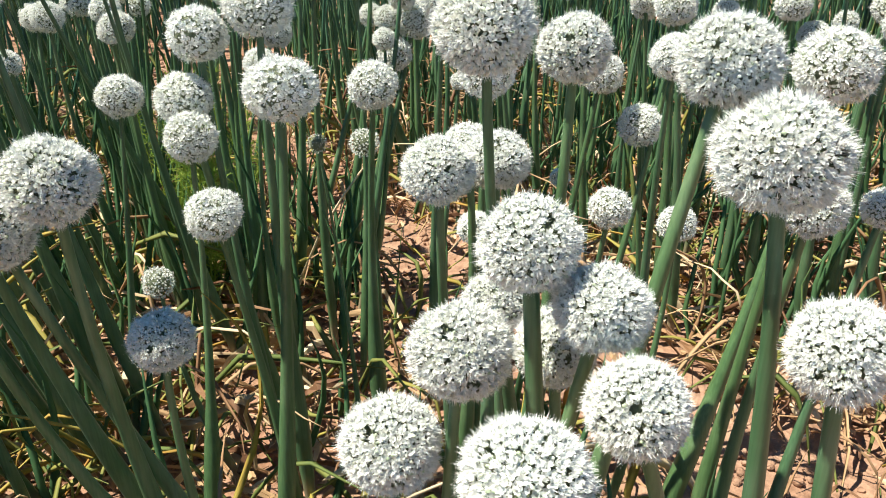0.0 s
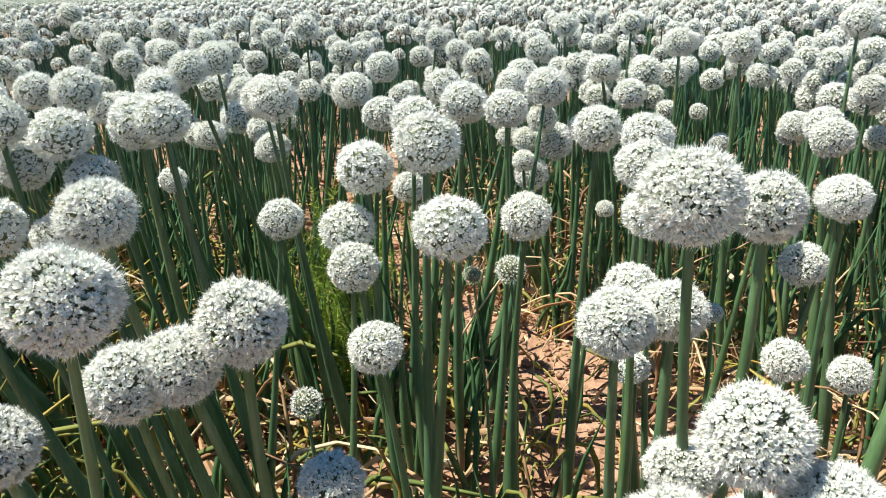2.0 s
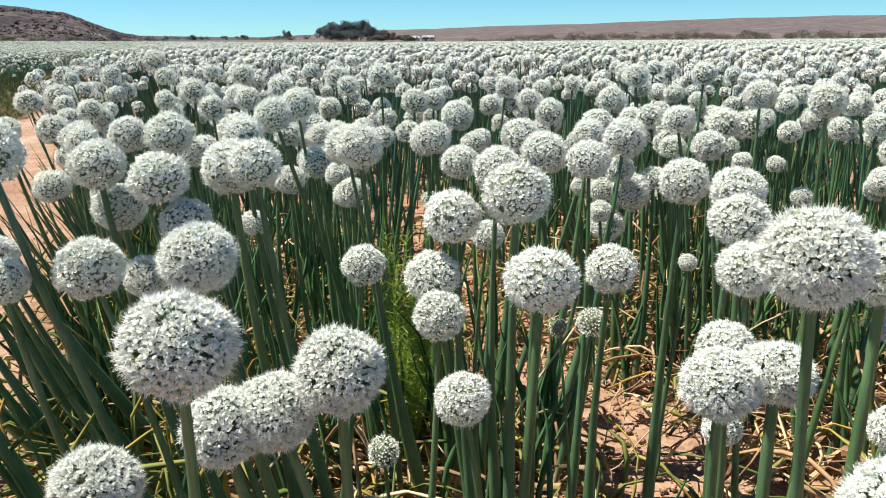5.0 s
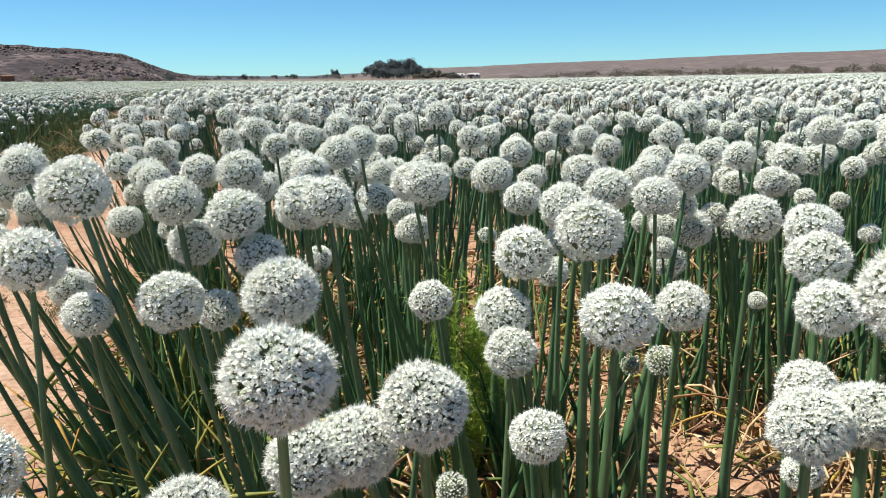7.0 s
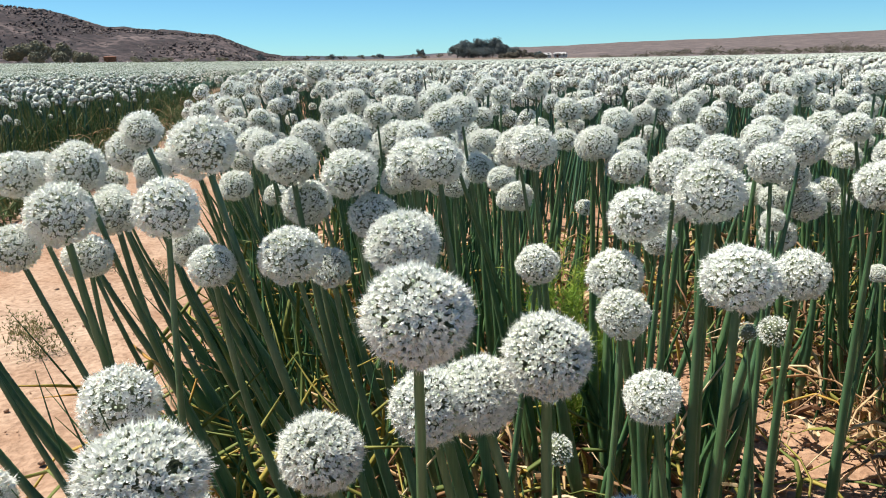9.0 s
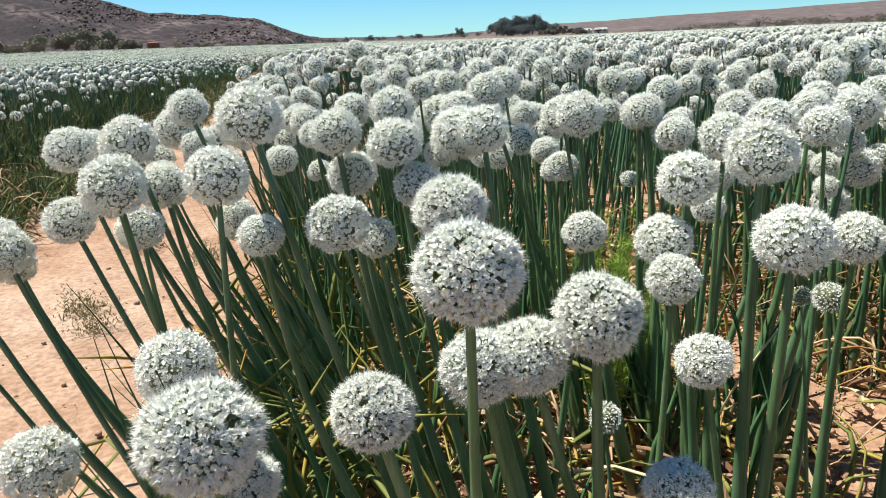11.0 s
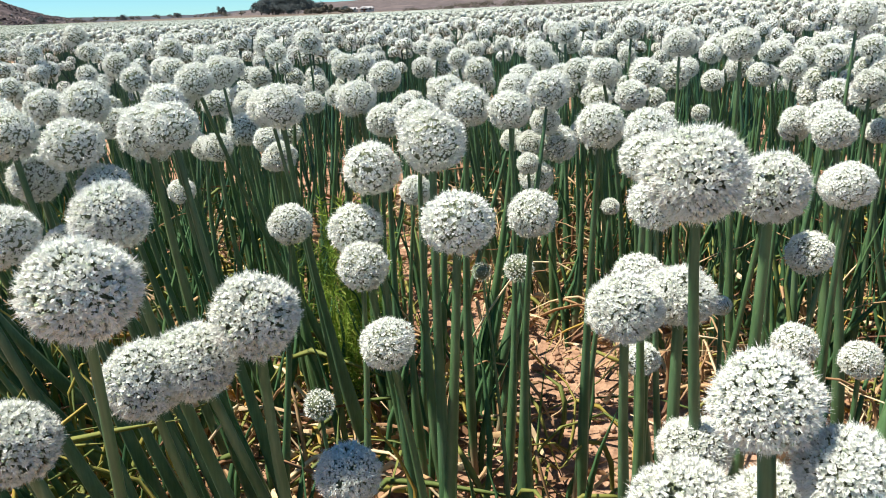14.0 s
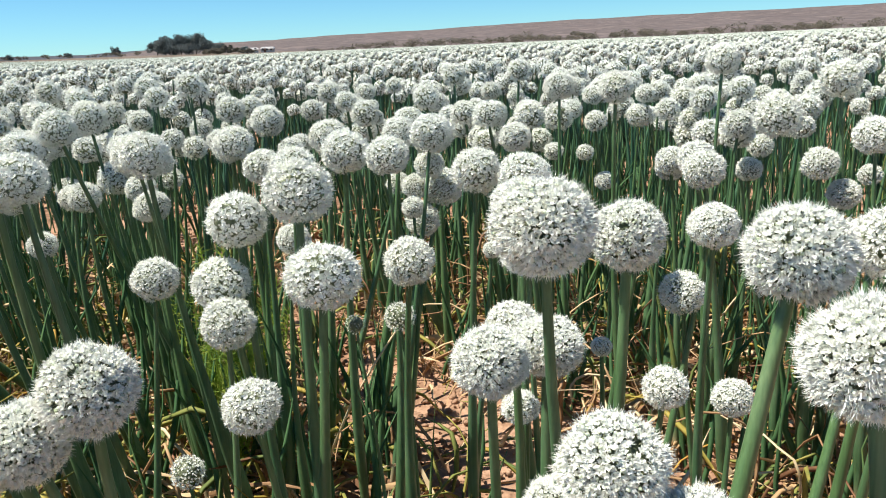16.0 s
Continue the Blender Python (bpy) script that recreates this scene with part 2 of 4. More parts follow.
g_ = tex(n_, l_, "noise", 3.0, 5.0)
r_ = ramp(n_, [(0.3, (0.07, 0.05, 0.04)), (0.7, (0.20, 0.16, 0.13))])
l_.new(g_.outputs[0], r_.inputs[0])
l_.new(r_.outputs[0], b_.inputs["Base Color"])
PLASTER, n_, l_, b_ = material("plaster_off_white", (0.62, 0.58, 0.52), 0.9)
g_ = tex(n_, l_, "noise", 1.5, 5.0)
r_ = ramp(n_, [(0.3, (0.50, 0.45, 0.39)), (0.7, (0.68, 0.64, 0.58))])
l_.new(g_.outputs[0], r_.inputs[0])
l_.new(r_.outputs[0], b_.inputs["Base Color"])
ROOF, n_, l_, b_ = material("roof_sheet_white", (0.75, 0.74, 0.72), 0.5)
g_ = tex(n_, l_, "noise", 2.0, 5.0)
r_ = ramp(n_, [(0.3, (0.30, 0.29, 0.28)), (0.7, (0.42, 0.405, 0.39))])
l_.new(g_.outputs[0], r_.inputs[0])
l_.new(r_.outputs[0], b_.inputs["Base Color"])
RUST, n_, l_, b_ = material("rusty_brown_sheet", (0.15, 0.05, 0.025), 0.8)
g_ = tex(n_, l_, "noise", 2.0, 5.0)
r_ = ramp(n_, [(0.3, (0.09, 0.035, 0.02)), (0.7, (0.22, 0.08, 0.04))])
l_.new(g_.outputs[0], r_.inputs[0])
l_.new(r_.outputs[0], b_.inputs["Base Color"])
GLASSDARK, n_, l_, b_ = material("window_pane_dark", (0.02, 0.025, 0.03), 0.1, 0.5)


# ---------------------------------------------------------------- mesh helpers
def tri_mesh(name, verts, tris, mats, index=None, smooth=False):
    """A mesh from numpy arrays of vertices and triangles."""
    verts, tris = np.asarray(verts, np.float32), np.asarray(tris, np.int32)
    me = bpy.data.meshes.new(name)
    me.vertices.add(len(verts))
    me.vertices.foreach_set("co", verts.ravel())
    me.loops.add(tris.size)
    me.loops.foreach_set("vertex_index", tris.ravel())
    me.polygons.add(len(tris))
    me.polygons.foreach_set("loop_start", np.arange(0, tris.size, 3, dtype=np.int32))
    for m in mats:
        me.materials.append(m)
    if index is not None:
        me.polygons.foreach_set("material_index", np.asarray(index, np.int32))
    me.polygons.foreach_set("use_smooth", np.full(len(tris), smooth))
    me.update(calc_edges=True)
    return me


def part(name, me, parent, label=""):
    ob = new(name, me)
    ob.parent = parent
    if label:
        tagged(ob, label)
    return ob


def tiled(verts, tris, mats4):
    """One template set down by many 3 x 4 matrices."""
    n, k = len(mats4), len(verts)
    v = np.einsum("nij,kj->nki", mats4[:, :, :3], verts) + mats4[:, None, :, 3]
    t = tris[None] + (np.arange(n) * k)[:, None, None]
    return v.reshape(-1, 3), t.reshape(-1, 3)


def joined(pieces):
    """Join (verts, tris, material index) pieces."""
    vs, ts, ms, k = [], [], [], 0
    for v, t, m in pieces:
        vs.append(v)
        ts.append(np.asarray(t) + k)
        ms.append(np.full(len(t), m) if np.isscalar(m) else m)
        k += len(v)
    return np.concatenate(vs), np.concatenate(ts), np.concatenate(ms)


def frames_from(z, rng):
    """Turns (n x 3 x 3) whose third axis is z, with a random spin."""
    z = z / np.linalg.norm(z, axis=1, keepdims=True)
    a = rng.normal(size=z.shape)
    x = a - (a * z).sum(1, keepdims=True) * z
    x /= np.linalg.norm(x, axis=1, keepdims=True)
    return np.stack([x, np.cross(z, x), z], axis=2)


def place4(turn, scale, at):
    s = np.asarray(scale, float).reshape(-1, 1, 1) if np.ndim(scale) else scale
    return np.concatenate([turn * s, np.asarray(at)[:, :, None]], axis=2)


def ico(sub):
    bm = bmesh.new()
    bmesh.ops.create_icosphere(bm, subdivisions=sub, radius=1.0)
    v = np.array([p.co[:] for p in bm.verts])
    t = np.array([[q.index for q in f.verts] for f in bm.faces])
    bm.free()
    return v, t


def ball_points(n, rng, low=-0.94):
    """n directions spread evenly over a ball, without the cap round the stalk."""
    i = np.arange(n) + 0.5
    z = 1 - (1 - low) * i / n
    a = i * math.pi * (3 - 5 ** 0.5)
    r = np.sqrt(1 - z * z)
    d = np.stack([r * np.cos(a), r * np.sin(a), z], 1) + rng.normal(scale=0.65 / n ** 0.5, size=(n, 3))
    return d / np.linalg.norm(d, axis=1, keepdims=True)


# ---------------------------------------------------------------- flower heads (radius 1, stalk towards -z)
def floret_full(rng):
    """A small open star of six cupped petals with thin stamens."""
    v, t = [], []
    for k in range(6):
        a = k * math.pi / 3 + rng.normal() * 0.14
        c, s = math.cos(a), math.sin(a)
        lift, out, w = 0.030 + rng.random() * 0.055, 0.052 + rng.random() * 0.030, 0.025 + rng.random() * 0.006
        b = len(v)
        for o, side, h in ((0.004, 0, -0.016), (0.038, w, lift * 0.45), (0.038, -w, lift * 0.45), (out, 0, lift)):
            v.append((c * o - s * side, s * o + c * side, h))
        t += [(b, b + 3, b + 1), (b, b + 2, b + 3)]
    for k in range(5):
        a = k * 1.2566 + rng.random()
        b, r, h = len(v), 0.015 + rng.random() * 0.075, 0.10 + rng.random() * 0.11
        c, s = math.cos(a), math.sin(a)
        v += [(c * 0.01 - s * 0.0068, s * 0.01 + c * 0.0068, 0), (c * 0.01 + s * 0.0068, s * 0.01 - c * 0.0068, 0), (c * r, s * r, h)]
        t.append((b, b + 1, b + 2))
    return np.array(v), np.array(t)


def floret_plain(rng):
    """The same, simpler, for heads that stand farther off."""
    v, t = [(0, 0, -0.03)], []
    for k in range(5):
        a = k * 1.2566 + rng.normal() * 0.15
        b = len(v)
        for da, o, h in ((-0.5, 0.070, 0.025), (0.5, 0.095, 0.055)):
            v.append((math.cos(a + da) * o, math.sin(a + da) * o, h + rng.normal() * 0.025))
        t.append((0, b, b + 1))
    for k in range(2):
        a = k * 3.1416 + rng.random() * 3
        b, r, h = len(v), 0.03 + rng.random() * 0.08, 0.12 + rng.random() * 0.09
        c, q = math.cos(a), math.sin(a)
        v += [(c * 0.01 - q * 0.010, q * 0.01 + c * 0.010, 0), (c * 0.01 + q * 0.010, q * 0.01 - c * 0.010, 0), (c * r, q * r, h)]
        t.append((b, b + 1, b + 2))
    return np.array(v), np.array(t)


BUDV = np.array([(0, 0, -0.05)] + [(0.034 * math.cos(k * 1.2566), 0.034 * math.sin(k * 1.2566), 0.0) for k in range(5)] + [(0.027 * math.cos(k * 1.2566), 0.027 * math.sin(k * 1.2566), 0.038) for k in range(5)] + [(0, 0, 0.056)])
BUDT = np.array([f for k in range(5) for f in ((0, 1 + (k + 1) % 5, 1 + k), (1 + k, 1 + (k + 1) % 5, 6 + (k + 1) % 5), (1 + k, 6 + (k + 1) % 5, 6 + k), (6 + k, 6 + (k + 1) % 5, 11))])


def umbel(seed, n, full, buds=0.1, size=1.0, holes=0.1):
    """Meshes of the florets, and of the green stalklets with a shade-coloured ball, of one round head."""
    rng = np.random.default_rng(seed)
    d = ball_points(n, rng)
    gap = np.array([noise.noise(Vector(p) * 3.4 + Vector((seed * 7.0, 0, 0))) for p in d])
    d, gap = d[gap > np.quantile(gap, holes) - 0.0], np.sort(gap)
    rad = (0.80 if full else 0.81) + (0.125 if full else 0.14) * rng.random(len(d)) ** 0.6
    rad *= np.array([1 + 0.09 * noise.noise(Vector(p) * 1.7 + Vector((0, seed * 5.0, 0))) for p in d])
    lean = d + rng.normal(scale=0.32 if full else 0.24, size=d.shape)
    turn = frames_from(lean, rng)
    closed = rng.random(len(d)) < buds
    pieces = []
    variants = 4
    pick = rng.integers(0, variants, len(d))
    for k in range(variants):
        fv, ft = floret_full(rng) if full else floret_plain(rng)
        s = (pick == k) & ~closed
        if s.any():
            pieces.append((*tiled(fv * size, ft, place4(turn[s], 0.74 + 0.52 * rng.random(s.sum()), d[s] * rad[s, None])), 0))
    if closed.any():
        pieces.append((*tiled(BUDV * size, BUDT, place4(turn[closed], 0.9 + 0.4 * rng.random(closed.sum()), d[closed] * rad[closed, None])), 1))
    v, t, m = joined(pieces)
    florets = tri_mesh("florets", v, t, [PETAL, BUD], m)
    # stalklets
    w = 0.012
    e = turn[:, :, 0] * w
    f = turn[:, :, 1] * w
    lo, hi = d * 0.2, d * (rad[:, None] + 0.01)
    pv = np.stack([lo + e, lo - e, hi - e * 0.7, hi + e * 0.7, hi + f * 2.2], 1).reshape(-1, 3)
    base = (np.arange(len(d)) * 5)[:, None, None]
    pt = (np.array([[0, 1, 2], [0, 2, 3], [2, 3, 4]])[None] + base).reshape(-1, 3)
    # added ball, coloured as the shade deep among the stalklets
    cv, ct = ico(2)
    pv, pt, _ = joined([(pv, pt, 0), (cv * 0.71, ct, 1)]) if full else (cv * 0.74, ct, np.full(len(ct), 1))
    return florets, tri_mesh("head_inside_shade", pv, pt, [PEDICEL, HEADSHADE], _)


HEADS_NEAR = [umbel(11 + i, 1420 + 20 * i, True, 0.08 + 0.07 * (i % 3), 1.03, 0.015 + 0.015 * (i % 3)) for i in range(6)]
HEADS_MID = [umbel(31 + i, 740, False, 0.04, 0.93, 0.012) for i in range(5)]
HEADS_FAR = [umbel(41 + i, 320, False, 0.03, 1.26, 0.012) for i in range(5)]
HEADS_BUD = [umbel(51, 300, True, 0.15, 1.15, 0.03)]
HEADS_SHUT = [umbel(57, 170, True, 1.0, 1.2, 0.2)]


def stalk_arrays(base, top, thick, rings, sides, bow, tip=0.42, swell=0.0):
    """A hollow onion stalk: swollen low down, tapering to the head. base, top: n x 3."""
    n = len(base)
    u = np.linspace(0, 1, rings)
    prof = np.interp(u, [0, 0.08, 0.22, 0.36, 0.55, 0.8, 1.0], [0.62, 0.74, 0.97, 1.0, 0.30 + tip, 0.08 + tip, tip])
    prof = prof * (1 + swell * np.exp(-((u - 0.25) / 0.13) ** 2))
    axis = top - base
    bend = bow * (4 * u * (1 - u))[None, :, None] if np.ndim(bow) == 0 else bow[:, None, :] * (4 * u * (1 - u))[None, :, None]
    c = base[:, None] + axis[:, None] * u[None, :, None] + bend
    z = axis / np.linalg.norm(axis, axis=1, keepdims=True)
    x = np.cross(np.array([0, 1.0, 0]), z)
    x /= np.linalg.norm(x, axis=1, keepdims=True)
    y = np.cross(z, x)
    a = np.arange(sides) * 2 * math.pi / sides
    ring = x[:, None] * np.cos(a)[None, :, None] + y[:, None] * np.sin(a)[None, :, None]
    v = c[:, :, None] + ring[:, None] * (thick[:, None] * prof[None])[:, :, None, None]
    t = []
    for i in range(rings - 1):
        for j in range(sides):
            p, q = i * sides + j, i * sides + (j + 1) % sides
            t += [(p, q, q + sides), (p, q + sides, p + sides)]
    t = np.array(t)[None] + (np.arange(n) * rings * sides)[:, None, None]
    return v.reshape(-1, 3), t.reshape(-1, 3)


def ribbon(rng, length, width, lift, curl, thick=0.0015, n=7, upright=False):
    """A leaf: a folded strip with thickness that rises or lies, and curls."""
    u = np.linspace(0, 1, n)
    if upright:
        x = curl * u ** 2.2 * length * 0.5
        z = length * u * (1 - 0.25 * abs(curl) * u)
    else:
        x = length * u
        z = lift * np.sin(math.pi * np.clip(u * 1.05, 0, 1)) + 0.006 + rng.normal(scale=0.006, size=n)
    y = curl * length * 0.25 * np.sin(u * 3 + rng.random() * 3) + rng.normal(scale=length * 0.012, size=n)
    w = width * (np.interp(u, [0, 0.2, 0.5, 1], [0.85, 1.0, 0.8, 0.06]) if upright else np.interp(u, [0, 0.15, 0.7, 1], [0.7, 1.0, 0.75, 0.08]))
    tw = rng.normal() * 0.8 + rng.normal() * 2.2 * u
    side = np.stack([np.zeros(n), np.cos(tw), np.sin(tw)], 1)
    up = np.stack([np.zeros(n) + 0.2, -np.sin(tw), np.cos(tw)], 1)
    if upright:
        up = np.stack([np.cos(tw), np.sin(tw), np.zeros(n)], 1)
        side = np.stack([-np.sin(tw), np.cos(tw), np.zeros(n)], 1)
        thick = (w * 0.8)[:, None]
    c = np.stack([x, y, z], 1)
    if not upright:
        c[:, 2] = np.maximum(c[:, 2], 0.004)
    v = np.stack([c + side * w[:, None], c + up * (thick + (0 if upright else 0.35) * w[:, None]), c - side * w[:, None], c - up * thick], 1).reshape(-1, 3)
    t = []
    for i in range(n - 1):
        for j in range(4):
            p, q = i * 4 + j, i * 4 + (j + 1) % 4
            t += [(p, q, q + 4), (p, q + 4, p + 4)]
    return v, np.array(t)


rng = np.random.default_rng(5)
DRY_LEAVES = [tri_mesh("dry_leaf", *ribbon(rng, 0.18 + 0.12 * rng.random(), 0.005, 0.05, rng.normal() * 1.2, n=9), [DRY]) for _ in range(6)]
YELLOW_LEAVES = [tri_mesh("yellow_leaf", *ribbon(rng, 0.26 + 0.12 * rng.random(), 0.0075, 0.10, rng.normal() * 0.7), [YELLOW], None, True) for _ in range(5)]
GREEN_LEAVES = [tri_mesh("leaf", *ribbon(rng, 0.36 + 0.20 * rng.random(), 0.0095, 0, rng.normal() * 0.3, upright=True), [GREENLEAF], None, True) for _ in range(5)]

# ---------------------------------------------------------------- field layout
ACROSS, ALONG = np.array([0.857, 0.515]), np.array([-0.515, 0.857])   # across and along the rows
TRACK = (-2.75, -0.72)            # bare strip, across
EDGE = 205.0                      # how far the field reaches


def across(x, y):
    return x * ACROSS[0] + y * ACROSS[1]


# ---------------------------------------------------------------- ground
def ease(a):
    a = min(1.0, max(0.0, a))
    return a * a * (3 - 2 * a)


def lie(x, y):
    """Height of the land: level under the near rows, rising towards the hills."""
    return 1.35 * ease((-x - 40) / 110) + 0.65 * ease((math.hypot(x, y) - 215) / 130)


rad = np.concatenate([[0.0], np.geomspace(0.12, 4200, 170)])
ang = np.linspace(0, 2 * math.pi, 180, endpoint=False)
gx, gy = rad[:, None] * np.sin(ang)[None], rad[:, None] * np.cos(ang)[None]
gz = np.zeros_like(gx)
for i in range(len(rad)):
    for j in range(len(ang)):
        p = Vector((gx[i, j], gy[i, j], 0))
        gz[i, j] = (noise.noise(p * 2.3) * 0.014 + noise.noise(p * 9.0) * 0.008) * min(1.0, 30 / (rad[i] + 1)) - 0.004 + lie(gx[i, j], gy[i, j])
v_ = np.stack([gx, gy, gz], 2).reshape(-1, 3)
i, j = np.meshgrid(np.arange(len(rad) - 1), np.arange(len(ang)), indexing="ij")
p, q = i * len(ang) + j, i * len(ang) + (j + 1) % len(ang)
t_ = np.concatenate([np.stack([p, q + len(ang), q], 2).reshape(-1, 3), np.stack([p, p + len(ang), q + len(ang)], 2).reshape(-1, 3)])
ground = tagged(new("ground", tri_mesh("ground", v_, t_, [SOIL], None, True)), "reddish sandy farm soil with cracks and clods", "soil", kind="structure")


# ---------------------------------------------------------------- hills
def hill(name, label, mat, az0, az1, d0, d1, height, nd, na, rough):
    """A ridge from bearing az0 to az1 (degrees), rising from d0 to d1 metres away; height(az, u) in metres."""
    az = np.radians(np.linspace(az0, az1, na))
    u = np.linspace(0, 1, nd)
    d = d0 + (d1 - d0) * u
    x, y = d[:, None] * np.sin(az)[None], d[:, None] * np.cos(az)[None]
    z = np.zeros_like(x)
    for a in range(nd):
        for b in range(na):
            h = height(math.degrees(az[b]), u[a])
            p = Vector((x[a, b], y[a, b], 0))
            h += rough * min(1.0, h / 8.0) * (noise.noise(p * 0.02) + 0.6 * noise.noise(p * 0.07) + 0.35 * noise.noise(p * 0.2))
            z[a, b] = max(h, -0.5) - (0.6 if u[a] == 0 else 0)
    v = np.stack([x, y, z], 2).reshape(-1, 3)
    i, j = np.meshgrid(np.arange(nd - 1), np.arange(na - 1), indexing="ij")
    p = i * na + j
    t = np.concatenate([np.stack([p, p + na + 1, p + 1], 2).reshape(-1, 3), np.stack([p, p + na, p + na + 1], 2).reshape(-1, 3)])
    return tagged(new(name, tri_mesh(name, v, t, [mat], None, True)), label, "hill", kind="structure")


def left_ridge(az, u):
    crest = np.interp(az, [-120, -70, -58, -50, -47.1, -46.3, -44.7, -43.3, -42.1, -39.7, -37.9, -36.2, -35.4, -34.0, -32.8, -31.5, -30.0, -29], [48, 60, 54, 41, 37.5, 36.5, 31.5, 25.6, 25.4, 23.5, 22, 20, 17, 10.5, 7, 4.5, 1.5, 0])
    return crest * math.sin(min(1.0, u / 0.62) * math.pi / 2) ** 1.3 * (1.0 if u < 0.62 else 1 + 0.05 * (u - 0.62))


def right_ridge(az, u):
    crest = np.interp(az, [-22, -19, -16, -12.0, -11.2, -8.8, -6, -2, 4, 10, 20, 30, 60, 120], [6, 13.0, 15.3, 15.6, 16.8, 18.6, 19.2, 20.6, 23.2, 25.4, 25.5, 25.4, 27, 26])
    return crest * u ** 1.1


def far_ridge(az, u):
    crest = np.interp(az, [-45, -33, -28, -24, -20, -16, -10], [15, 13.6, 10.5, 9.8, 13.2, 13, 8])
    return crest * u


hill("hill_west", "rocky brown hill with scattered scrub and a flat top", HILLROCK, -120, -29, 420, 700, left_ridge, 40, 360, 2.6)
hill("hill_east", "long low reddish brown hill slope", HILLPLAIN, -22, 120, 420, 1050, right_ridge, 16, 160, 0.8)
# bluish grey: distance haze put into the ridge's own colour
HILLHAZE = hill_material("hill_far_haze_grey", (0.060, 0.062, 0.072), (0.075, 0.077, 0.087), (0.095, 0.095, 0.103), 0.05, (0.055, 0.057, 0.066))
hill("hill_far", "low far ridge on the horizon, coloured blue-grey for haze", HILLHAZE, -45, -10, 800, 1400, far_ridge, 8, 60, 1.0)


# ---------------------------------------------------------------- trees and bushes
def crown_mesh(name, mat, seed, w, d, h, z0, n, leaf, lobes=7):
    """A crown of many small leaf clumps, gathered in uneven lobes."""
    r = np.random.default_rng(seed)
    lc = r.normal(size=(lobes, 3)) * np.array([0.27 * w, 0.27 * d, 0.17 * h])
    lc[:, 2] = np.abs(lc[:, 2]) * r.choice([1, 1, -0.6], lobes) + z0 + h * 0.48
    ls = 0.6 + 0.5 * r.random(lobes)
    k = r.integers(0, lobes, n)
    dirs = r.normal(size=(n, 3))
    dirs /= np.linalg.norm(dirs, axis=1, keepdims=True)
    at = lc[k] + dirs * (r.random((n, 1)) ** 0.35) * np.array([0.26 * w, 0.26 * d, 0.27 * h]) * ls[k, None]
    at[:, 2] = np.maximum(at[:, 2], 0.12 * leaf + 0.05)
    tv = np.array([(0, 0, 0.5), (0.6, 0, -0.1), (-0.3, 0.5, -0.15), (-0.35, -0.5, 0.05), (0.05, 0.1, -0.35)])
    tt = np.array([(0, 1, 2), (0, 2, 3), (0, 3, 1), (4, 2, 1), (4, 3, 2), (4, 1, 3)])
    v, t = tiled(tv, tt, place4(frames_from(r.normal(size=(n, 3)), r), leaf * (0.55 + 0.9 * r.random(n)), at))
    return tri_mesh(name, v, t, [mat])


def limb_mesh(name, seed, height, thick, limbs, spread):
    r = np.random.default_rng(seed)
    pieces = [(*stalk_arrays(np.array([[0, 0, -0.2]]), np.array([[r.normal() * 0.3, r.normal() * 0.3, height]]), np.array([thick]), 6, 7, 0.1), 0)]
    for _ in range(limbs):
        z = height * (0.3 + 0.5 * r.random())
        a = r.random() * 6.283
        pieces.append((*stalk_arrays(np.array([[0, 0, z]]), np.array([[math.cos(a) * spread, math.sin(a) * spread, z + spread * (0.5 + r.random() * 0.6)]]), np.array([thick * 0.45]), 4, 5, 0.15), 0))
    v, t, _ = joined(pieces)
    return tri_mesh(name, v, t, [BARK], None, True)


def tree(az, dist, w, h, seed, label="large dark grey-green eucalyptus tree in a clump", category="tree", group="trees in the clump"):
    e = tagged(new("tree"), label, category, group)
    e.matrix_basis = pose(dist * math.sin(radians(az)), dist * math.cos(radians(az)), lie(dist * math.sin(radians(az)), dist * math.cos(radians(az))), 0, 0, seed * 47 % 360)
    part("trunk", limb_mesh("trunk", seed, h * 0.48, h * 0.035, 6, w * 0.3), e, "grey-brown bark")
    part("crown", crown_mesh("crown", TREELEAF, seed, w, w * 0.9, h * 0.89, h * -0.02, 2800, h * 0.046, 18), e, "dense dark leaf clumps")


def bush(az, dist, w, h, seed, mat=None, label="grey-green scrub bush at the edge of the field", n=150, leaf=0.13):
    e = tagged(new("bush"), label, "bush", "bushes round the field")
    e.matrix_basis = pose(dist * math.sin(radians(az)), dist * math.cos(radians(az)), lie(dist * math.sin(radians(az)), dist * math.cos(radians(az))), 0, 0, seed * 31 % 360)
    part("stem", limb_mesh("stem", seed, h * 0.45, h * 0.03, 4, w * 0.22), e)
    part("crown", crown_mesh("crown", mat or BUSHLEAF, seed, w, w * 0.8, h * 1.05, 0.0, n * 2, h * leaf, 6), e)


for k, (az, dd, w, h) in enumerate(((-19.8, 352, 6.5, 7.4), (-19.3, 346, 8, 8.6), (-18.8, 358, 8.5, 9.1), (-18.3, 350, 8.5, 8.9), (-17.8, 360, 8.5, 8.8), (-17.35, 352, 8.5, 9.2), (-16.9, 347, 8, 8.0), (-16.45, 355, 6, 6.4), (-16.1, 350, 4.5, 4.8), (-18.0, 340, 8, 6.2), (-19.0, 340, 7, 5.6))):
    tree(az, dd, w, h, 100 + k)
tree(-22.4, 350, 2.9, 4.0, 131, "small dark roundish tree standing alone", "tree", "lone trees")
tree(-28.6, 360, 3.0, 2.9, 132, "small dark tree far across the field", "tree", "lone trees")
tree(-33.4, 330, 3.4, 3.1, 133, "small dark tree far across the field", "tree", "lone trees")
tree(-25.2, 356, 2.6, 2.8, 134, "small dark tree far across the field", "tree", "lone trees")
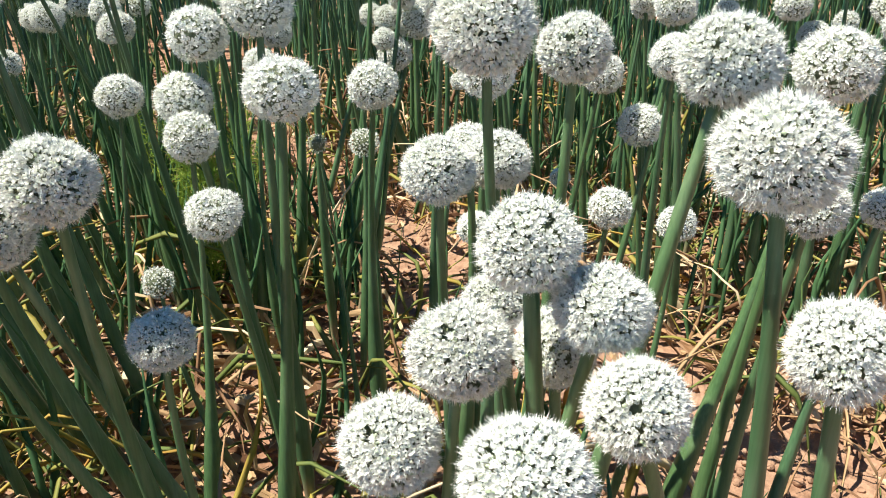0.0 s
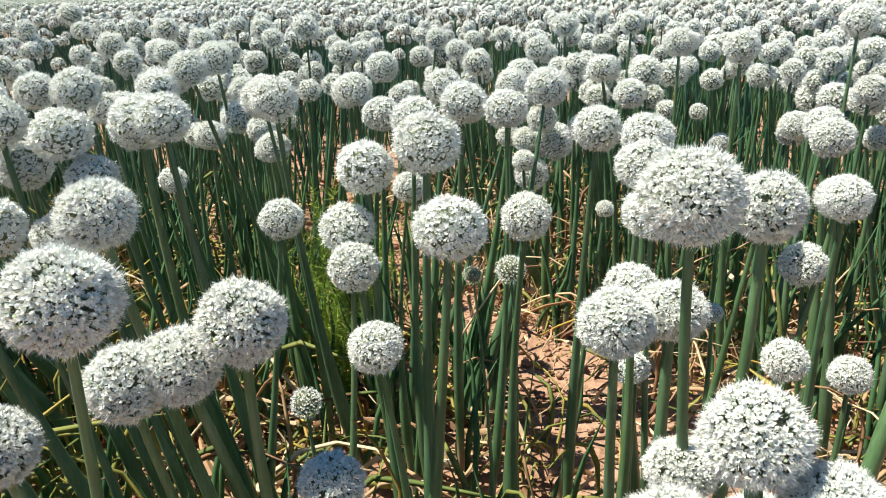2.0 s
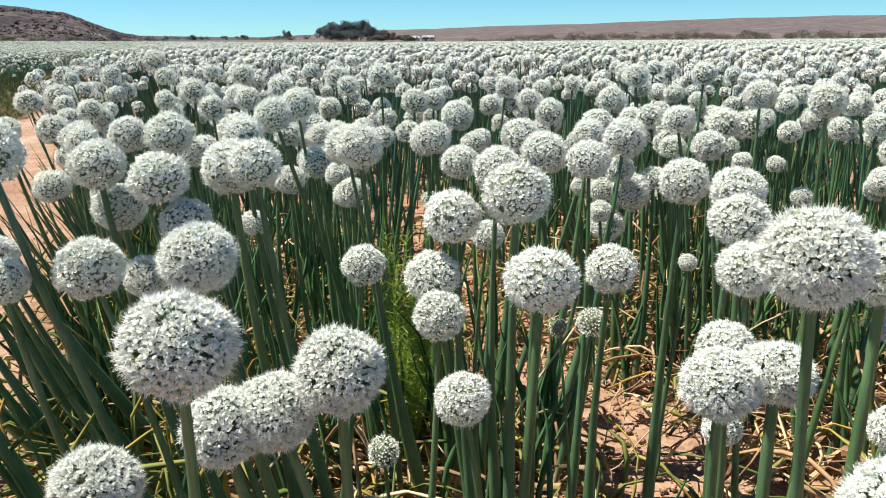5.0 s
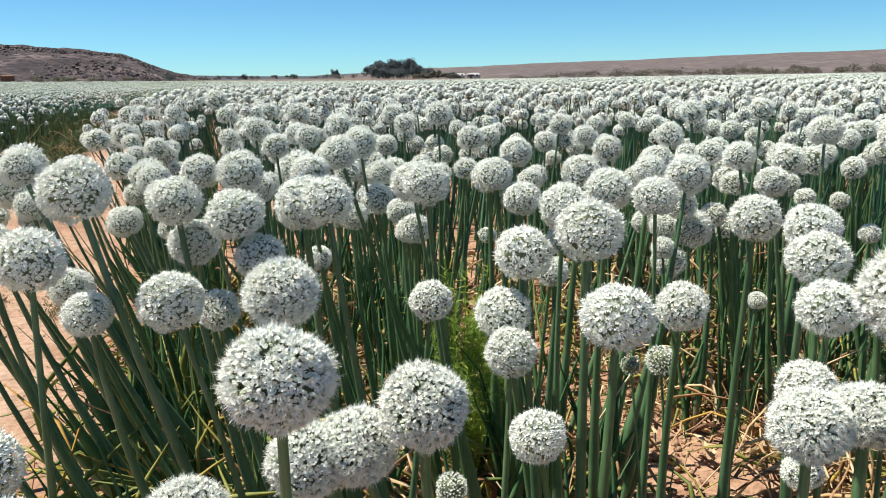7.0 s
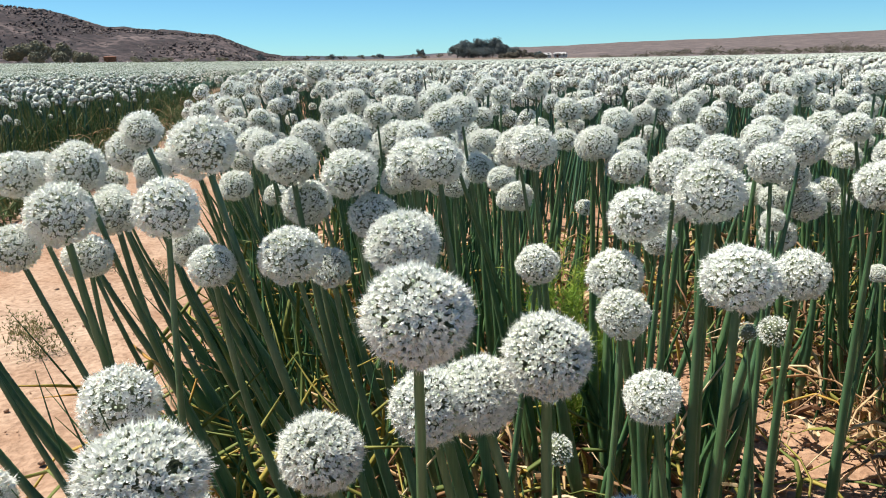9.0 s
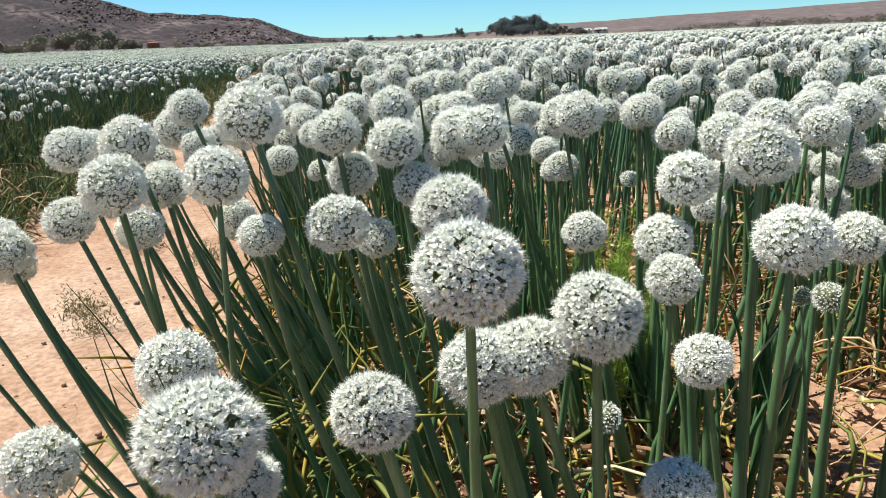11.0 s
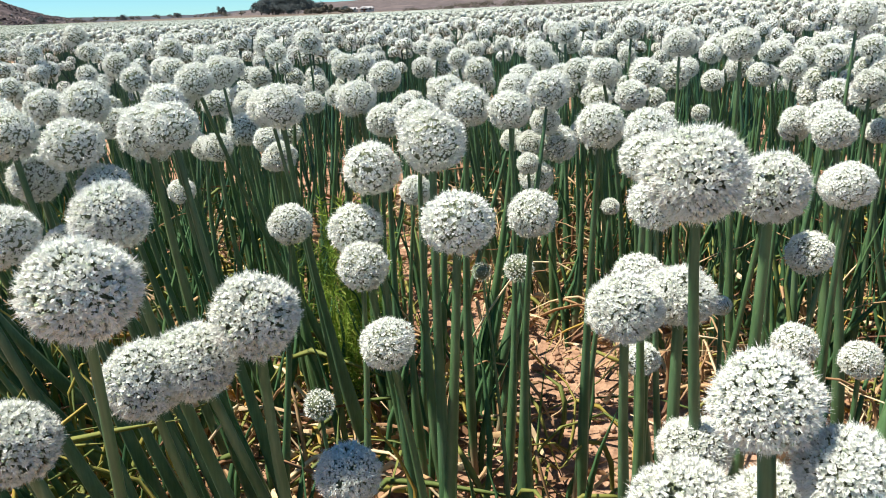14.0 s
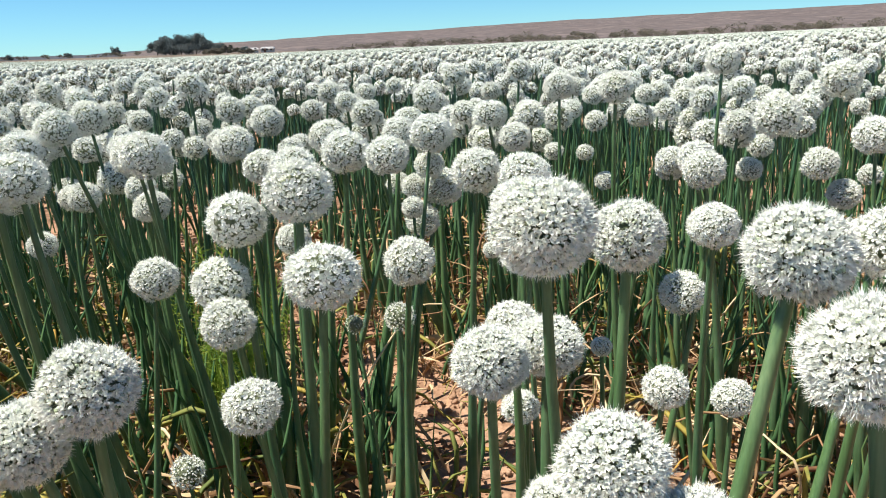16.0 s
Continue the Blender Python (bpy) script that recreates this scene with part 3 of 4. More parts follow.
rb = np.random.default_rng(77)
for k in range(9):
    bush(-16.6 + k * 0.33, 315 + rb.random() * 12, 3.6 + rb.random() * 1.8, 2.0 + rb.random() * 1.2, 200 + k, None, "grey-green scrub bush at the edge of the field", 300)
bush(-14.0, 318, 4.6, 3.4, 215, TREELEAF, "round dark green bush beside the farmhouse")
for k in range(118):
    az = -10 + k * 0.40 + rb.normal() * 0.35
    h = (1.5 + 2.1 * rb.random()) * (0.55 + 0.45 * min(1, max(0, (az + 10) / 8)))
    bush(az, 262 + rb.random() * 40, h * (1.9 + 1.4 * rb.random()), h, 230 + k, None, "grey-green scrub bush at the edge of the field", 110, 0.095)
for k in range(20):
    az = -33 + k * 0.62 + rb.normal() * 0.3
    h = 0.8 + 1.2 * rb.random()
    bush(az, 300 + rb.random() * 30, h * 1.9, h, 300 + k, None, "low dry scrub bush far across the field", 90)
for az, dd, w, h in ((-49.6, 225, 7, 4.3), (-48.4, 230, 5, 3.4), (-47.0, 222, 6.0, 5.0), (-45.6, 228, 5.2, 4.7), (-44.6, 232, 4, 3.2), (-52, 226, 6, 4.0), (-41.5, 240, 3.2, 1.6), (-39.6, 240, 3.4, 1.7), (-37.8, 245, 3, 1.4), (-36, 250, 3, 1.5)):
    bush(az, dd, w * 1.45, h * 1.25, int(400 + dd + w * 7), THORNLEAF, "large grey-green thorn bush below the hill", 900, 0.08)


# ---------------------------------------------------------------- farm buildings
def box(w, d, h, z=0.0, x=0.0, y=0.0):
    v = np.array([(x + sx * w / 2, y + sy * d / 2, z + sz * h) for sz in (0, 1) for sx, sy in ((-1, -1), (1, -1), (1, 1), (-1, 1))])
    t = np.array([(0, 2, 1), (0, 3, 2), (4, 5, 6), (4, 6, 7), (0, 1, 5), (0, 5, 4), (1, 2, 6), (1, 6, 5), (2, 3, 7), (2, 7, 6), (3, 0, 4), (3, 4, 7)])
    return v, t


def gable(w, d, h, z, over=0.4):
    w, d = w + 2 * over, d + 2 * over
    v = np.array([(-w / 2, -d / 2, z), (w / 2, -d / 2, z), (w / 2, d / 2, z), (-w / 2, d / 2, z), (-w / 2 + 0.8, 0, z + h), (w / 2 - 0.8, 0, z + h),
                  (-w / 2, -d / 2, z - 0.15), (w / 2, -d / 2, z - 0.15), (w / 2, d / 2, z - 0.15), (-w / 2, d / 2, z - 0.15)])
    t = np.array([(0, 1, 5), (0, 5, 4), (2, 3, 4), (2, 4, 5), (1, 2, 5), (3, 0, 4), (6, 7, 1), (6, 1, 0), (7, 8, 2), (7, 2, 1), (8, 9, 3), (8, 3, 2), (9, 6, 0), (9, 0, 3), (6, 8, 7), (6, 9, 8)])
    return v, t


def farmhouse(az, dist, w, d, h, turn, label):
    e = tagged(new("farmhouse"), label, "house", "farm buildings")
    e.matrix_basis = pose(dist * math.sin(radians(az)), dist * math.cos(radians(az)), lie(dist * math.sin(radians(az)), dist * math.cos(radians(az))), 0, 0, turn)
    part("wall", tri_mesh("wall", *box(w, d, h), [PLASTER]), e)
    part("roof", tri_mesh("roof", *gable(w, d, 0.9, h), [ROOF]), e, "white sheet roof")
    for k in range(3):
        part("window", tri_mesh("window", *box(0.9, 0.12, 1.0, 0.9, -w / 3 + k * w / 3, -d / 2), [GLASSDARK]), e)
    part("door", tri_mesh("door", *box(0.9, 0.14, 2.0, 0.0, -w / 6, -d / 2), [RUST]), e)


farmhouse(-13.85, 372, 7.4, 5, 1.3, 14, "low farmhouse with pale walls and white sheet roof")
farmhouse(-12.65, 385, 5.6, 5, 1.6, 5, "second low farm building with a white roof")
shed = tagged(new("shed"), "small rusty brown pump shed at the field edge", "shed", "farm buildings")
shed.matrix_basis = pose(205 * math.sin(radians(-43.0)), 205 * math.cos(radians(-43.0)), lie(205 * math.sin(radians(-43.0)), 205 * math.cos(radians(-43.0))), 0, 0, 40)
part("body", tri_mesh("body", *box(2.6, 2.0, 1.9), [RUST]), shed)
part("roof", tri_mesh("roof", *gable(2.6, 2.0, 0.25, 1.9, 0.15), [RUST]), shed)

# ---------------------------------------------------------------- onion plants, one by one
placed = []
rp = np.random.default_rng(9)


def onion(x, y, z, r, lean, kind="open", label=""):
    """One flowering stem: head centre (x, y, z), head radius r; its foot stands lean metres across the rows from under the head."""
    foot = np.array([x + lean * ACROSS[0] + rp.normal() * 0.012, y + lean * ACROSS[1] + rp.normal() * 0.03, 0.0])
    reach = math.hypot(x + 0.1, y)
    near = reach < 0.92
    if kind == "open":
        tall = "tall" if z > 0.86 else "short" if z < 0.69 else "upright"
        size = "large" if r > 0.0435 else "small" if r < 0.034 else "round"
        label = f"{'leaning' if abs(lean) > 0.15 else tall} onion stem with a {size} white flower head"
        heads = HEADS_NEAR if near else HEADS_MID if reach < 2.2 else HEADS_FAR
    elif kind == "bud":
        label, heads = "short onion stem with a small half-open bud cluster", HEADS_BUD
    else:
        label, heads = "short onion stem with a small dark unopened head", HEADS_SHUT
    e = tagged(new("onion_plant"), str(label), "onion plant", "onion plants in the field")
    e.matrix_basis = Matrix.Translation(foot)
    top = np.array([x, y, z]) - foot
    way = top / np.linalg.norm(top)
    bow = np.array([rp.normal() * 0.012 - 0.10 * lean * ACROSS[0], rp.normal() * 0.012 - 0.10 * lean * ACROSS[1], 0.0])
    end_way = way * np.linalg.norm(top) - 4 * bow * 0.8
    end_way /= np.linalg.norm(end_way)
    thick = ((0.0118 if near else 0.0098) if kind == "open" else 0.0065) * (0.55 + 0.45 * r / 0.042) * (0.78 + 0.5 * rp.random())
    v, t = stalk_arrays(np.array([[0, 0, -0.01]]), (top - end_way * r * 0.45)[None], np.array([thick]), 15 if near else 10, 10 if near else 7, bow[None], 0.42, 0.8 * rp.random() ** 1.8)
    part("stalk", tri_mesh("stalk", v, t, [STALK], None, True), e)
    fl, st = heads[rp.integers(len(heads))]
    h = part("flower_head", fl, e, "white star florets" if kind == "open" else "pale green buds")
    q = Vector(end_way).to_track_quat("Z", "Y")
    sx = 1 + rp.normal() * 0.03
    h.matrix_basis = Matrix.LocRotScale(Vector(top), q @ Euler((0, 0, rp.random() * 6.283)).to_quaternion(), Vector((r * sx * 1.0, r / sx, r * (0.90 + 0.08 * rp.random()))) * 0.99)
    part("head_inside_shade", st, h)
    # leaves round the foot
    for meshes, name, count in ((GREEN_LEAVES, "leaf", (1 + int(rp.random() < 0.3) if math.hypot(*foot[:2]) > 1.35 else int(rp.random() < 0.35))), (YELLOW_LEAVES, "yellow_leaf", int(rp.random() < 0.8)), (DRY_LEAVES, "dry_leaf", 1 + int(rp.random() < 0.5))):
        for _ in range(count):
            f = part(name, meshes[rp.integers(len(meshes))], e)
            f.matrix_basis = Matrix.Translation((rp.normal() * 0.012, rp.normal() * 0.012, 0.0)) @ pose(0, 0, 0, rp.normal() * 7 if name == "leaf" else 0, 0, rp.random() * 360) @ Matrix.Diagonal((1, 1, 0.75 + 0.5 * rp.random(), 1))
    placed.append((x, y, z))


onion(0.070, 1.285, 0.831, 0.0425, 0.06)
onion(0.048, 1.118, 0.821, 0.0410, -0.05)
onion(0.053, 1.057, 0.772, 0.0390, 0.08)
onion(0.038, 0.340, 0.707, 0.0383, 0.10)
onion(0.117, 0.419, 0.696, 0.0352, 0.28)
onion(0.103, 0.479, 0.735, 0.0349, -0.22)
onion(0.053, 0.495, 0.776, 0.0367, 0.03)
onion(0.006, 0.501, 0.688, 0.0391, 0.00)
onion(-0.049, 0.503, 0.602, 0.0410, 0.09)
onion(0.264, 0.460, 0.710, 0.0383, 0.01)
onion(0.083, 0.550, 0.660, 0.0342, 0.05)
onion(0.230, 0.532, 0.826, 0.0478, 0.01)
onion(-0.629, 0.427, 0.715, 0.0520, 0.22)
onion(-0.632, 0.473, 0.645, 0.0350, 0.18)
onion(-0.990, 0.547, 0.555, 0.0460, 0.30)
onion(0.029, 0.647, 0.897, 0.0430, 0.18)
onion(-0.428, 0.518, 0.844, 0.0431, 0.02)
onion(0.045, 0.679, 0.632, 0.0339, 0.04)
onion(0.226, 0.646, 0.868, 0.0438, -0.25)
onion(-0.286, 0.678, 0.592, 0.0341, 0.08)
onion(-0.011, 0.781, 0.731, 0.0394, 0.06)
onion(-0.367, 0.690, 0.756, 0.0447, 0.07)
onion(-0.545, 0.560, 0.688, 0.0398, 0.22)
onion(0.123, 0.784, 0.853, 0.0390, -0.13)
onion(-0.441, 0.702, 0.701, 0.0433, 0.22)
onion(-0.485, 0.675, 0.693, 0.0414, 0.29)
onion(0.053, 0.844, 0.721, 0.0377, 0.01)
onion(0.381, 0.773, 0.690, 0.0369, -0.07)
onion(0.394, 0.809, 0.828, 0.0429, -0.08)
onion(-0.288, 0.906, 0.633, 0.0361, 0.08)
onion(0.204, 0.932, 0.626, 0.0281, -0.05)
onion(-0.557, 0.785, 0.831, 0.0421, 0.19)
onion(-0.199, 0.943, 0.778, 0.0455, -0.07)
onion(0.496, 0.841, 0.659, 0.0257, -0.14)
onion(0.028, 1.016, 0.678, 0.0390, -0.01)
onion(0.039, 1.056, 0.548, 0.0270, -0.03)
onion(0.195, 1.300, 0.535, 0.0185, -0.05)
onion(-0.837, 0.624, 0.666, 0.0478, 0.27)
onion(-0.343, 1.025, 0.695, 0.0366, -0.03)
onion(-0.243, 1.060, 0.860, 0.0447, 0.02)
onion(-0.827, 0.721, 0.871, 0.0400, -0.00)
onion(-0.185, 1.090, 0.665, 0.0162, 0.03, "shut")
onion(0.334, 1.068, 0.545, 0.0291, -0.12)
onion(-0.364, 1.086, 0.732, 0.0408, 0.08)
onion(-0.338, 1.101, 0.817, 0.0435, 0.07)
onion(0.503, 1.053, 0.764, 0.0410, -0.25)
onion(-0.443, 1.081, 0.451, 0.0259, 0.11, "bud")
onion(-0.782, 0.907, 0.774, 0.0450, 0.15)
onion(0.332, 1.166, 0.768, 0.0357, 0.05)
onion(-0.114, 1.227, 0.715, 0.0408, -0.01)
onion(-0.905, 0.894, 0.753, 0.0347, 0.26)
onion(0.244, 1.249, 0.726, 0.0355, -0.13)
onion(0.314, 1.251, 0.641, 0.0376, 0.11)
onion(-0.916, 0.909, 0.920, 0.0495, 0.28)
onion(-1.041, 0.767, 0.844, 0.0465, 0.18)
onion(0.352, 1.247, 0.748, 0.0374, -0.22)
onion(-0.736, 1.078, 0.799, 0.0394, 0.19)
onion(-0.141, 1.306, 0.599, 0.0282, 0.00, "bud")
onion(-0.768, 1.068, 0.866, 0.0434, 0.20)
onion(-0.656, 1.150, 0.876, 0.0438, 0.16)
onion(-0.513, 1.233, 0.700, 0.0366, -0.06)
onion(-0.003, 1.357, 0.832, 0.0423, -0.02)
onion(-0.702, 1.165, 0.869, 0.0479, 0.17)
onion(-0.830, 1.102, 0.703, 0.0354, 0.21)
onion(-0.312, 1.379, 0.840, 0.0444, 0.02)
onion(-1.119, 0.880, 0.755, 0.0374, 0.15)
onion(-1.186, 0.812, 0.779, 0.0390, 0.31)
onion(-0.906, 1.122, 0.874, 0.0444, 0.23)
onion(-0.555, 1.361, 0.879, 0.0423, 0.09)
onion(-0.907, 1.170, 0.798, 0.0441, 0.22)
onion(0.024, 1.482, 0.662, 0.0175, -0.09)
onion(-0.160, 1.475, 0.847, 0.0407, -0.04)
onion(-1.171, 0.932, 0.879, 0.0474, 0.30)
onion(-0.343, 1.474, 0.700, 0.0317, 0.01)
onion(-1.113, 1.105, 0.727, 0.0350, 0.31)
onion(-0.246, 1.554, 0.847, 0.0457, -0.03)
onion(-0.613, 1.463, 0.868, 0.0433, 0.09)
onion(-1.206, 1.033, 0.790, 0.0425, 0.29)
onion(-1.298, 0.931, 0.866, 0.0419, 0.39)
onion(-1.270, 1.026, 0.709, 0.0350, 0.30)
onion(0.450, 1.604, 0.777, 0.0433, 0.09)
onion(-0.939, 1.394, 0.890, 0.0458, 0.19)
onion(-0.427, 1.637, 0.813, 0.0408, 0.01)
onion(-0.346, 1.657, 0.725, 0.0350, -0.02)
onion(0.754, 1.554, 0.837, 0.0414, 0.02)
onion(-0.847, 1.517, 0.875, 0.0421, 0.15)
onion(-1.236, 1.256, 0.676, 0.0425, 0.35)
onion(-0.851, 1.547, 0.689, 0.0304, 0.14)
onion(-0.666, 1.653, 0.739, 0.0362, 0.07)
onion(0.694, 1.642, 0.773, 0.0372, 0.02)
onion(-0.503, 1.725, 0.852, 0.0418, 0.01)
onion(-0.452, 1.741, 0.799, 0.0401, -0.00)
onion(0.744, 1.638, 0.710, 0.0343, 0.01)
onion(0.475, 1.737, 0.780, 0.0417, 0.06)
onion(0.729, 1.658, 0.938, 0.0424, 0.01)
onion(-0.138, 1.824, 0.680, 0.0279, -0.11)
onion(0.638, 1.725, 0.864, 0.0510, 0.02)
onion(-0.523, 1.769, 0.843, 0.0419, 0.01)
onion(-1.086, 1.491, 0.877, 0.0423, 0.22)
onion(-0.702, 1.707, 0.723, 0.0296, 0.07)
onion(-0.091, 1.846, 0.843, 0.0489, -0.15)
onion(0.443, 1.823, 0.764, 0.0354, 0.05)
onion(-0.100, 1.902, 0.766, 0.0381, -0.17)
onion(0.334, 1.895, 0.926, 0.0425, 0.07)
onion(-0.330, 1.901, 0.839, 0.0472, -0.06)
onion(-0.121, 1.929, 0.627, 0.0434, -0.17)
onion(-0.845, 1.739, 0.748, 0.0368, 0.11)
onion(-0.137, 1.950, 0.707, 0.0329, -0.17)
onion(-1.419, 1.360, 0.894, 0.0425, 0.42)
onion(-0.073, 1.967, 0.702, 0.0514, -0.23)
onion(-0.754, 1.824, 0.749, 0.0357, 0.07)
onion(-1.288, 1.500, 0.763, 0.0396, 0.40)
onion(-0.987, 1.719, 0.753, 0.0374, 0.15)
onion(-1.573, 1.225, 0.828, 0.0411, 0.40)
onion(-1.062, 1.693, 0.815, 0.0406, 0.18)
onion(-0.174, 1.993, 0.834, 0.0413, -0.16)
onion(0.474, 1.944, 0.729, 0.0352, 0.03)
onion(-0.183, 2.020, 0.704, 0.0317, -0.16)
onion(-0.916, 1.836, 0.731, 0.0356, 0.11)
onion(0.638, 1.958, 0.824, 0.0397, -0.02)
onion(-0.843, 1.905, 0.763, 0.0433, 0.08)
onion(0.116, 2.081, 0.801, 0.0427, 0.11)
onion(0.613, 2.012, 0.975, 0.0420, -0.02)
onion(0.681, 1.991, 0.709, 0.0333, -0.03)
onion(-1.509, 1.477, 0.797, 0.0398, 0.32)
onion(-1.319, 1.664, 0.835, 0.0415, 0.37)
onion(0.353, 2.123, 0.672, 0.0268, 0.03)
onion(0.239, 2.151, 0.921, 0.0425, 0.06)
onion(-1.585, 1.500, 0.835, 0.0542, 0.33)
onion(-1.557, 1.535, 0.757, 0.0375, 0.31)
onion(-0.157, 2.189, 0.841, 0.0439, -0.27)
onion(-0.868, 2.020, 0.818, 0.0379, 0.07)
onion(-0.527, 2.146, 0.862, 0.0469, -0.05)
onion(-1.425, 1.696, 0.726, 0.0350, 0.30)
onion(0.168, 2.216, 0.842, 0.0436, 0.06)
onion(0.980, 1.995, 0.682, 0.0292, -0.10)
onion(0.137, 2.242, 0.779, 0.0389, 0.07)
onion(-1.379, 1.800, 0.690, 0.0302, 0.32)
onion(-1.609, 1.608, 0.779, 0.0412, 0.42)
onion(0.055, 2.297, 0.844, 0.0415, 0.08)
onion(-1.671, 1.645, 0.870, 0.0549, 0.41)
onion(-1.737, 1.597, 0.744, 0.0367, 0.40)
onion(0.053, 2.365, 0.760, 0.0378, 0.07)
onion(0.799, 2.237, 0.732, 0.0356, -0.10)
onion(-1.452, 1.890, 0.663, 0.0240, 0.40)
onion(-0.972, 2.186, 0.731, 0.0354, 0.07)
onion(0.180, 2.392, 0.834, 0.0412, 0.03)
onion(-0.642, 2.317, 0.597, 0.0271, -0.05)
onion(-1.039, 2.205, 0.800, 0.0401, 0.08)
onion(-1.250, 2.102, 0.770, 0.0383, 0.16)
onion(-0.303, 2.454, 0.847, 0.0450, 0.28)
onion(0.047, 2.480, 0.759, 0.0453, 0.05)
onion(-1.194, 2.201, 0.802, 0.0599, 0.13)
onion(0.085, 2.510, 0.825, 0.0437, 0.04)
onion(0.702, 2.438, 0.850, 0.0417, -0.10)
onion(0.271, 2.534, 0.700, 0.0318, -0.01)
onion(-0.818, 2.427, 0.768, 0.0382, -0.02)
onion(0.682, 2.477, 0.786, 0.0393, -0.10)
onion(0.985, 2.379, 0.818, 0.0408, -0.10)
onion(0.379, 2.600, 0.683, 0.0290, -0.05)
onion(-1.961, 1.806, 0.709, 0.0328, 0.32)
onion(-0.539, 2.623, 0.744, 0.0367, -0.17)
onion(-0.859, 2.571, 0.949, 0.0424, -0.03)
onion(-1.161, 2.461, 0.917, 0.0425, 0.08)
onion(-1.267, 2.437, 0.881, 0.0423, 0.11)
onion(0.590, 2.701, 0.782, 0.0391, -0.10)
onion(0.689, 2.720, 0.758, 0.0376, -0.10)
onion(-0.799, 2.785, 0.851, 0.0500, -0.08)
onion(-1.247, 2.803, 0.736, 0.0554, 0.04)
onion(-1.137, 2.850, 0.821, 0.0446, 0.00)
onion(-1.437, 2.720, 0.873, 0.0440, 0.11)
onion(-1.269, 2.939, 0.851, 0.0441, 0.02)
onion(-0.031, 3.226, 0.922, 0.0484, -0.04)
onion(0.240, 3.423, 0.922, 0.0499, -0.10)
onion(-1.711, 2.979, 0.836, 0.0537, 0.14)
onion(-2.279, 2.691, 0.845, 0.0500, 0.33)
onion(-2.265, 2.846, 0.854, 0.0545, 0.38)
onion(-1.980, 3.097, 0.990, 0.0466, 0.20)
onion(-0.426, 3.657, 0.847, 0.0447, -0.01)
onion(-0.623, 3.736, 0.692, 0.0391, 0.03)
onion(-1.647, 3.569, 0.826, 0.0515, 0.02)
onion(-2.001, 3.952, 0.892, 0.0606, 0.06)

onion(-1.528, 0.967, 0.640, 0.0385, 0.41)
onion(-1.260, 0.751, 0.740, 0.0420, 0.30)
onion(-1.403, 0.774, 0.680, 0.0410, 0.41)
onion(-1.434, 0.745, 0.660, 0.0380, 0.44)
onion(-1.434, 0.870, 0.720, 0.0400, 0.38)


# ---------------------------------------------------------------- the rest of the crop
def crop_spots(seed, d0, d1, az0, az1, density):
    """Heads spread along the rows between two distances; returns heads, radii and feet."""
    r = np.random.default_rng(seed)
    a0, a1 = radians(az0), radians(az1)
    n = int(0.5 * (a1 - a0) * (d1 * d1 - d0 * d0) * density)
    d = np.sqrt(d0 * d0 + (d1 * d1 - d0 * d0) * r.random(n))
    a = a0 + (a1 - a0) * r.random(n)
    x, y = d * np.sin(a), d * np.cos(a)
    v = across(x, y)
    u = x * ALONG[0] + y * ALONG[1]
    # draw the plants together into rows
    pitch = 0.36
    row = np.round((v - 0.1) / pitch) * pitch + 0.1
    spread = r.normal(scale=0.115, size=n)
    foot_v = row + r.normal(scale=0.03 if d1 < 4 else 0.075, size=n)
    v = foot_v + spread
    bare = (foot_v > TRACK[0]) & (foot_v < np.where(u > 5.0, -0.75, -0.38))
    bare |= np.abs(foot_v - 1.0) < np.where(u < 2.0, 0.26, np.where(u < 3.4, 0.18, 0.0))
    v = np.where((foot_v > -0.75) & (foot_v < 0.0), v - 0.16, v)
    z = 0.80 + r.normal(scale=0.055, size=n) + np.where(r.random(n) < 0.02, 0.09, 0.0)
    z = np.where(r.random(n) < 0.10, z - 0.12, z)
    z = np.minimum(z, 0.93)
    rad = np.clip(0.041 + r.normal(scale=0.0055, size=n), 0.024, 0.054)
    rad = np.where(foot_v < TRACK[0], rad * 0.92, rad)
    z = np.where(foot_v < TRACK[0], z - 0.05 - 0.26 * r.random(n) ** 2.2, z)
    head = np.stack([v * ACROSS[0] + u * ALONG[0], v * ACROSS[1] + u * ALONG[1], z], 1)
    if d1 > 45:
        head[:, 2] += np.vectorize(lie)(head[:, 0], head[:, 1])
    foot_u = u + r.normal(scale=0.06, size=n)
    foot = np.stack([foot_v * ACROSS[0] + foot_u * ALONG[0], foot_v * ACROSS[1] + foot_u * ALONG[1], 0 * z], 1)
    keep = ~bare & ((foot_v > TRACK[0]) | (r.random(n) < 0.78))
    return head[keep], rad[keep], foot[keep]


def thin(head, rad, foot, gap):
    """Drop heads that would touch the ones set singly."""
    if len(head) == 0:
        return head, rad, foot
    dist = np.min(np.linalg.norm(head[:, None] - np.array(placed)[None], axis=2), axis=1)
    k = dist > gap
    return head[k], rad[k], foot[k]


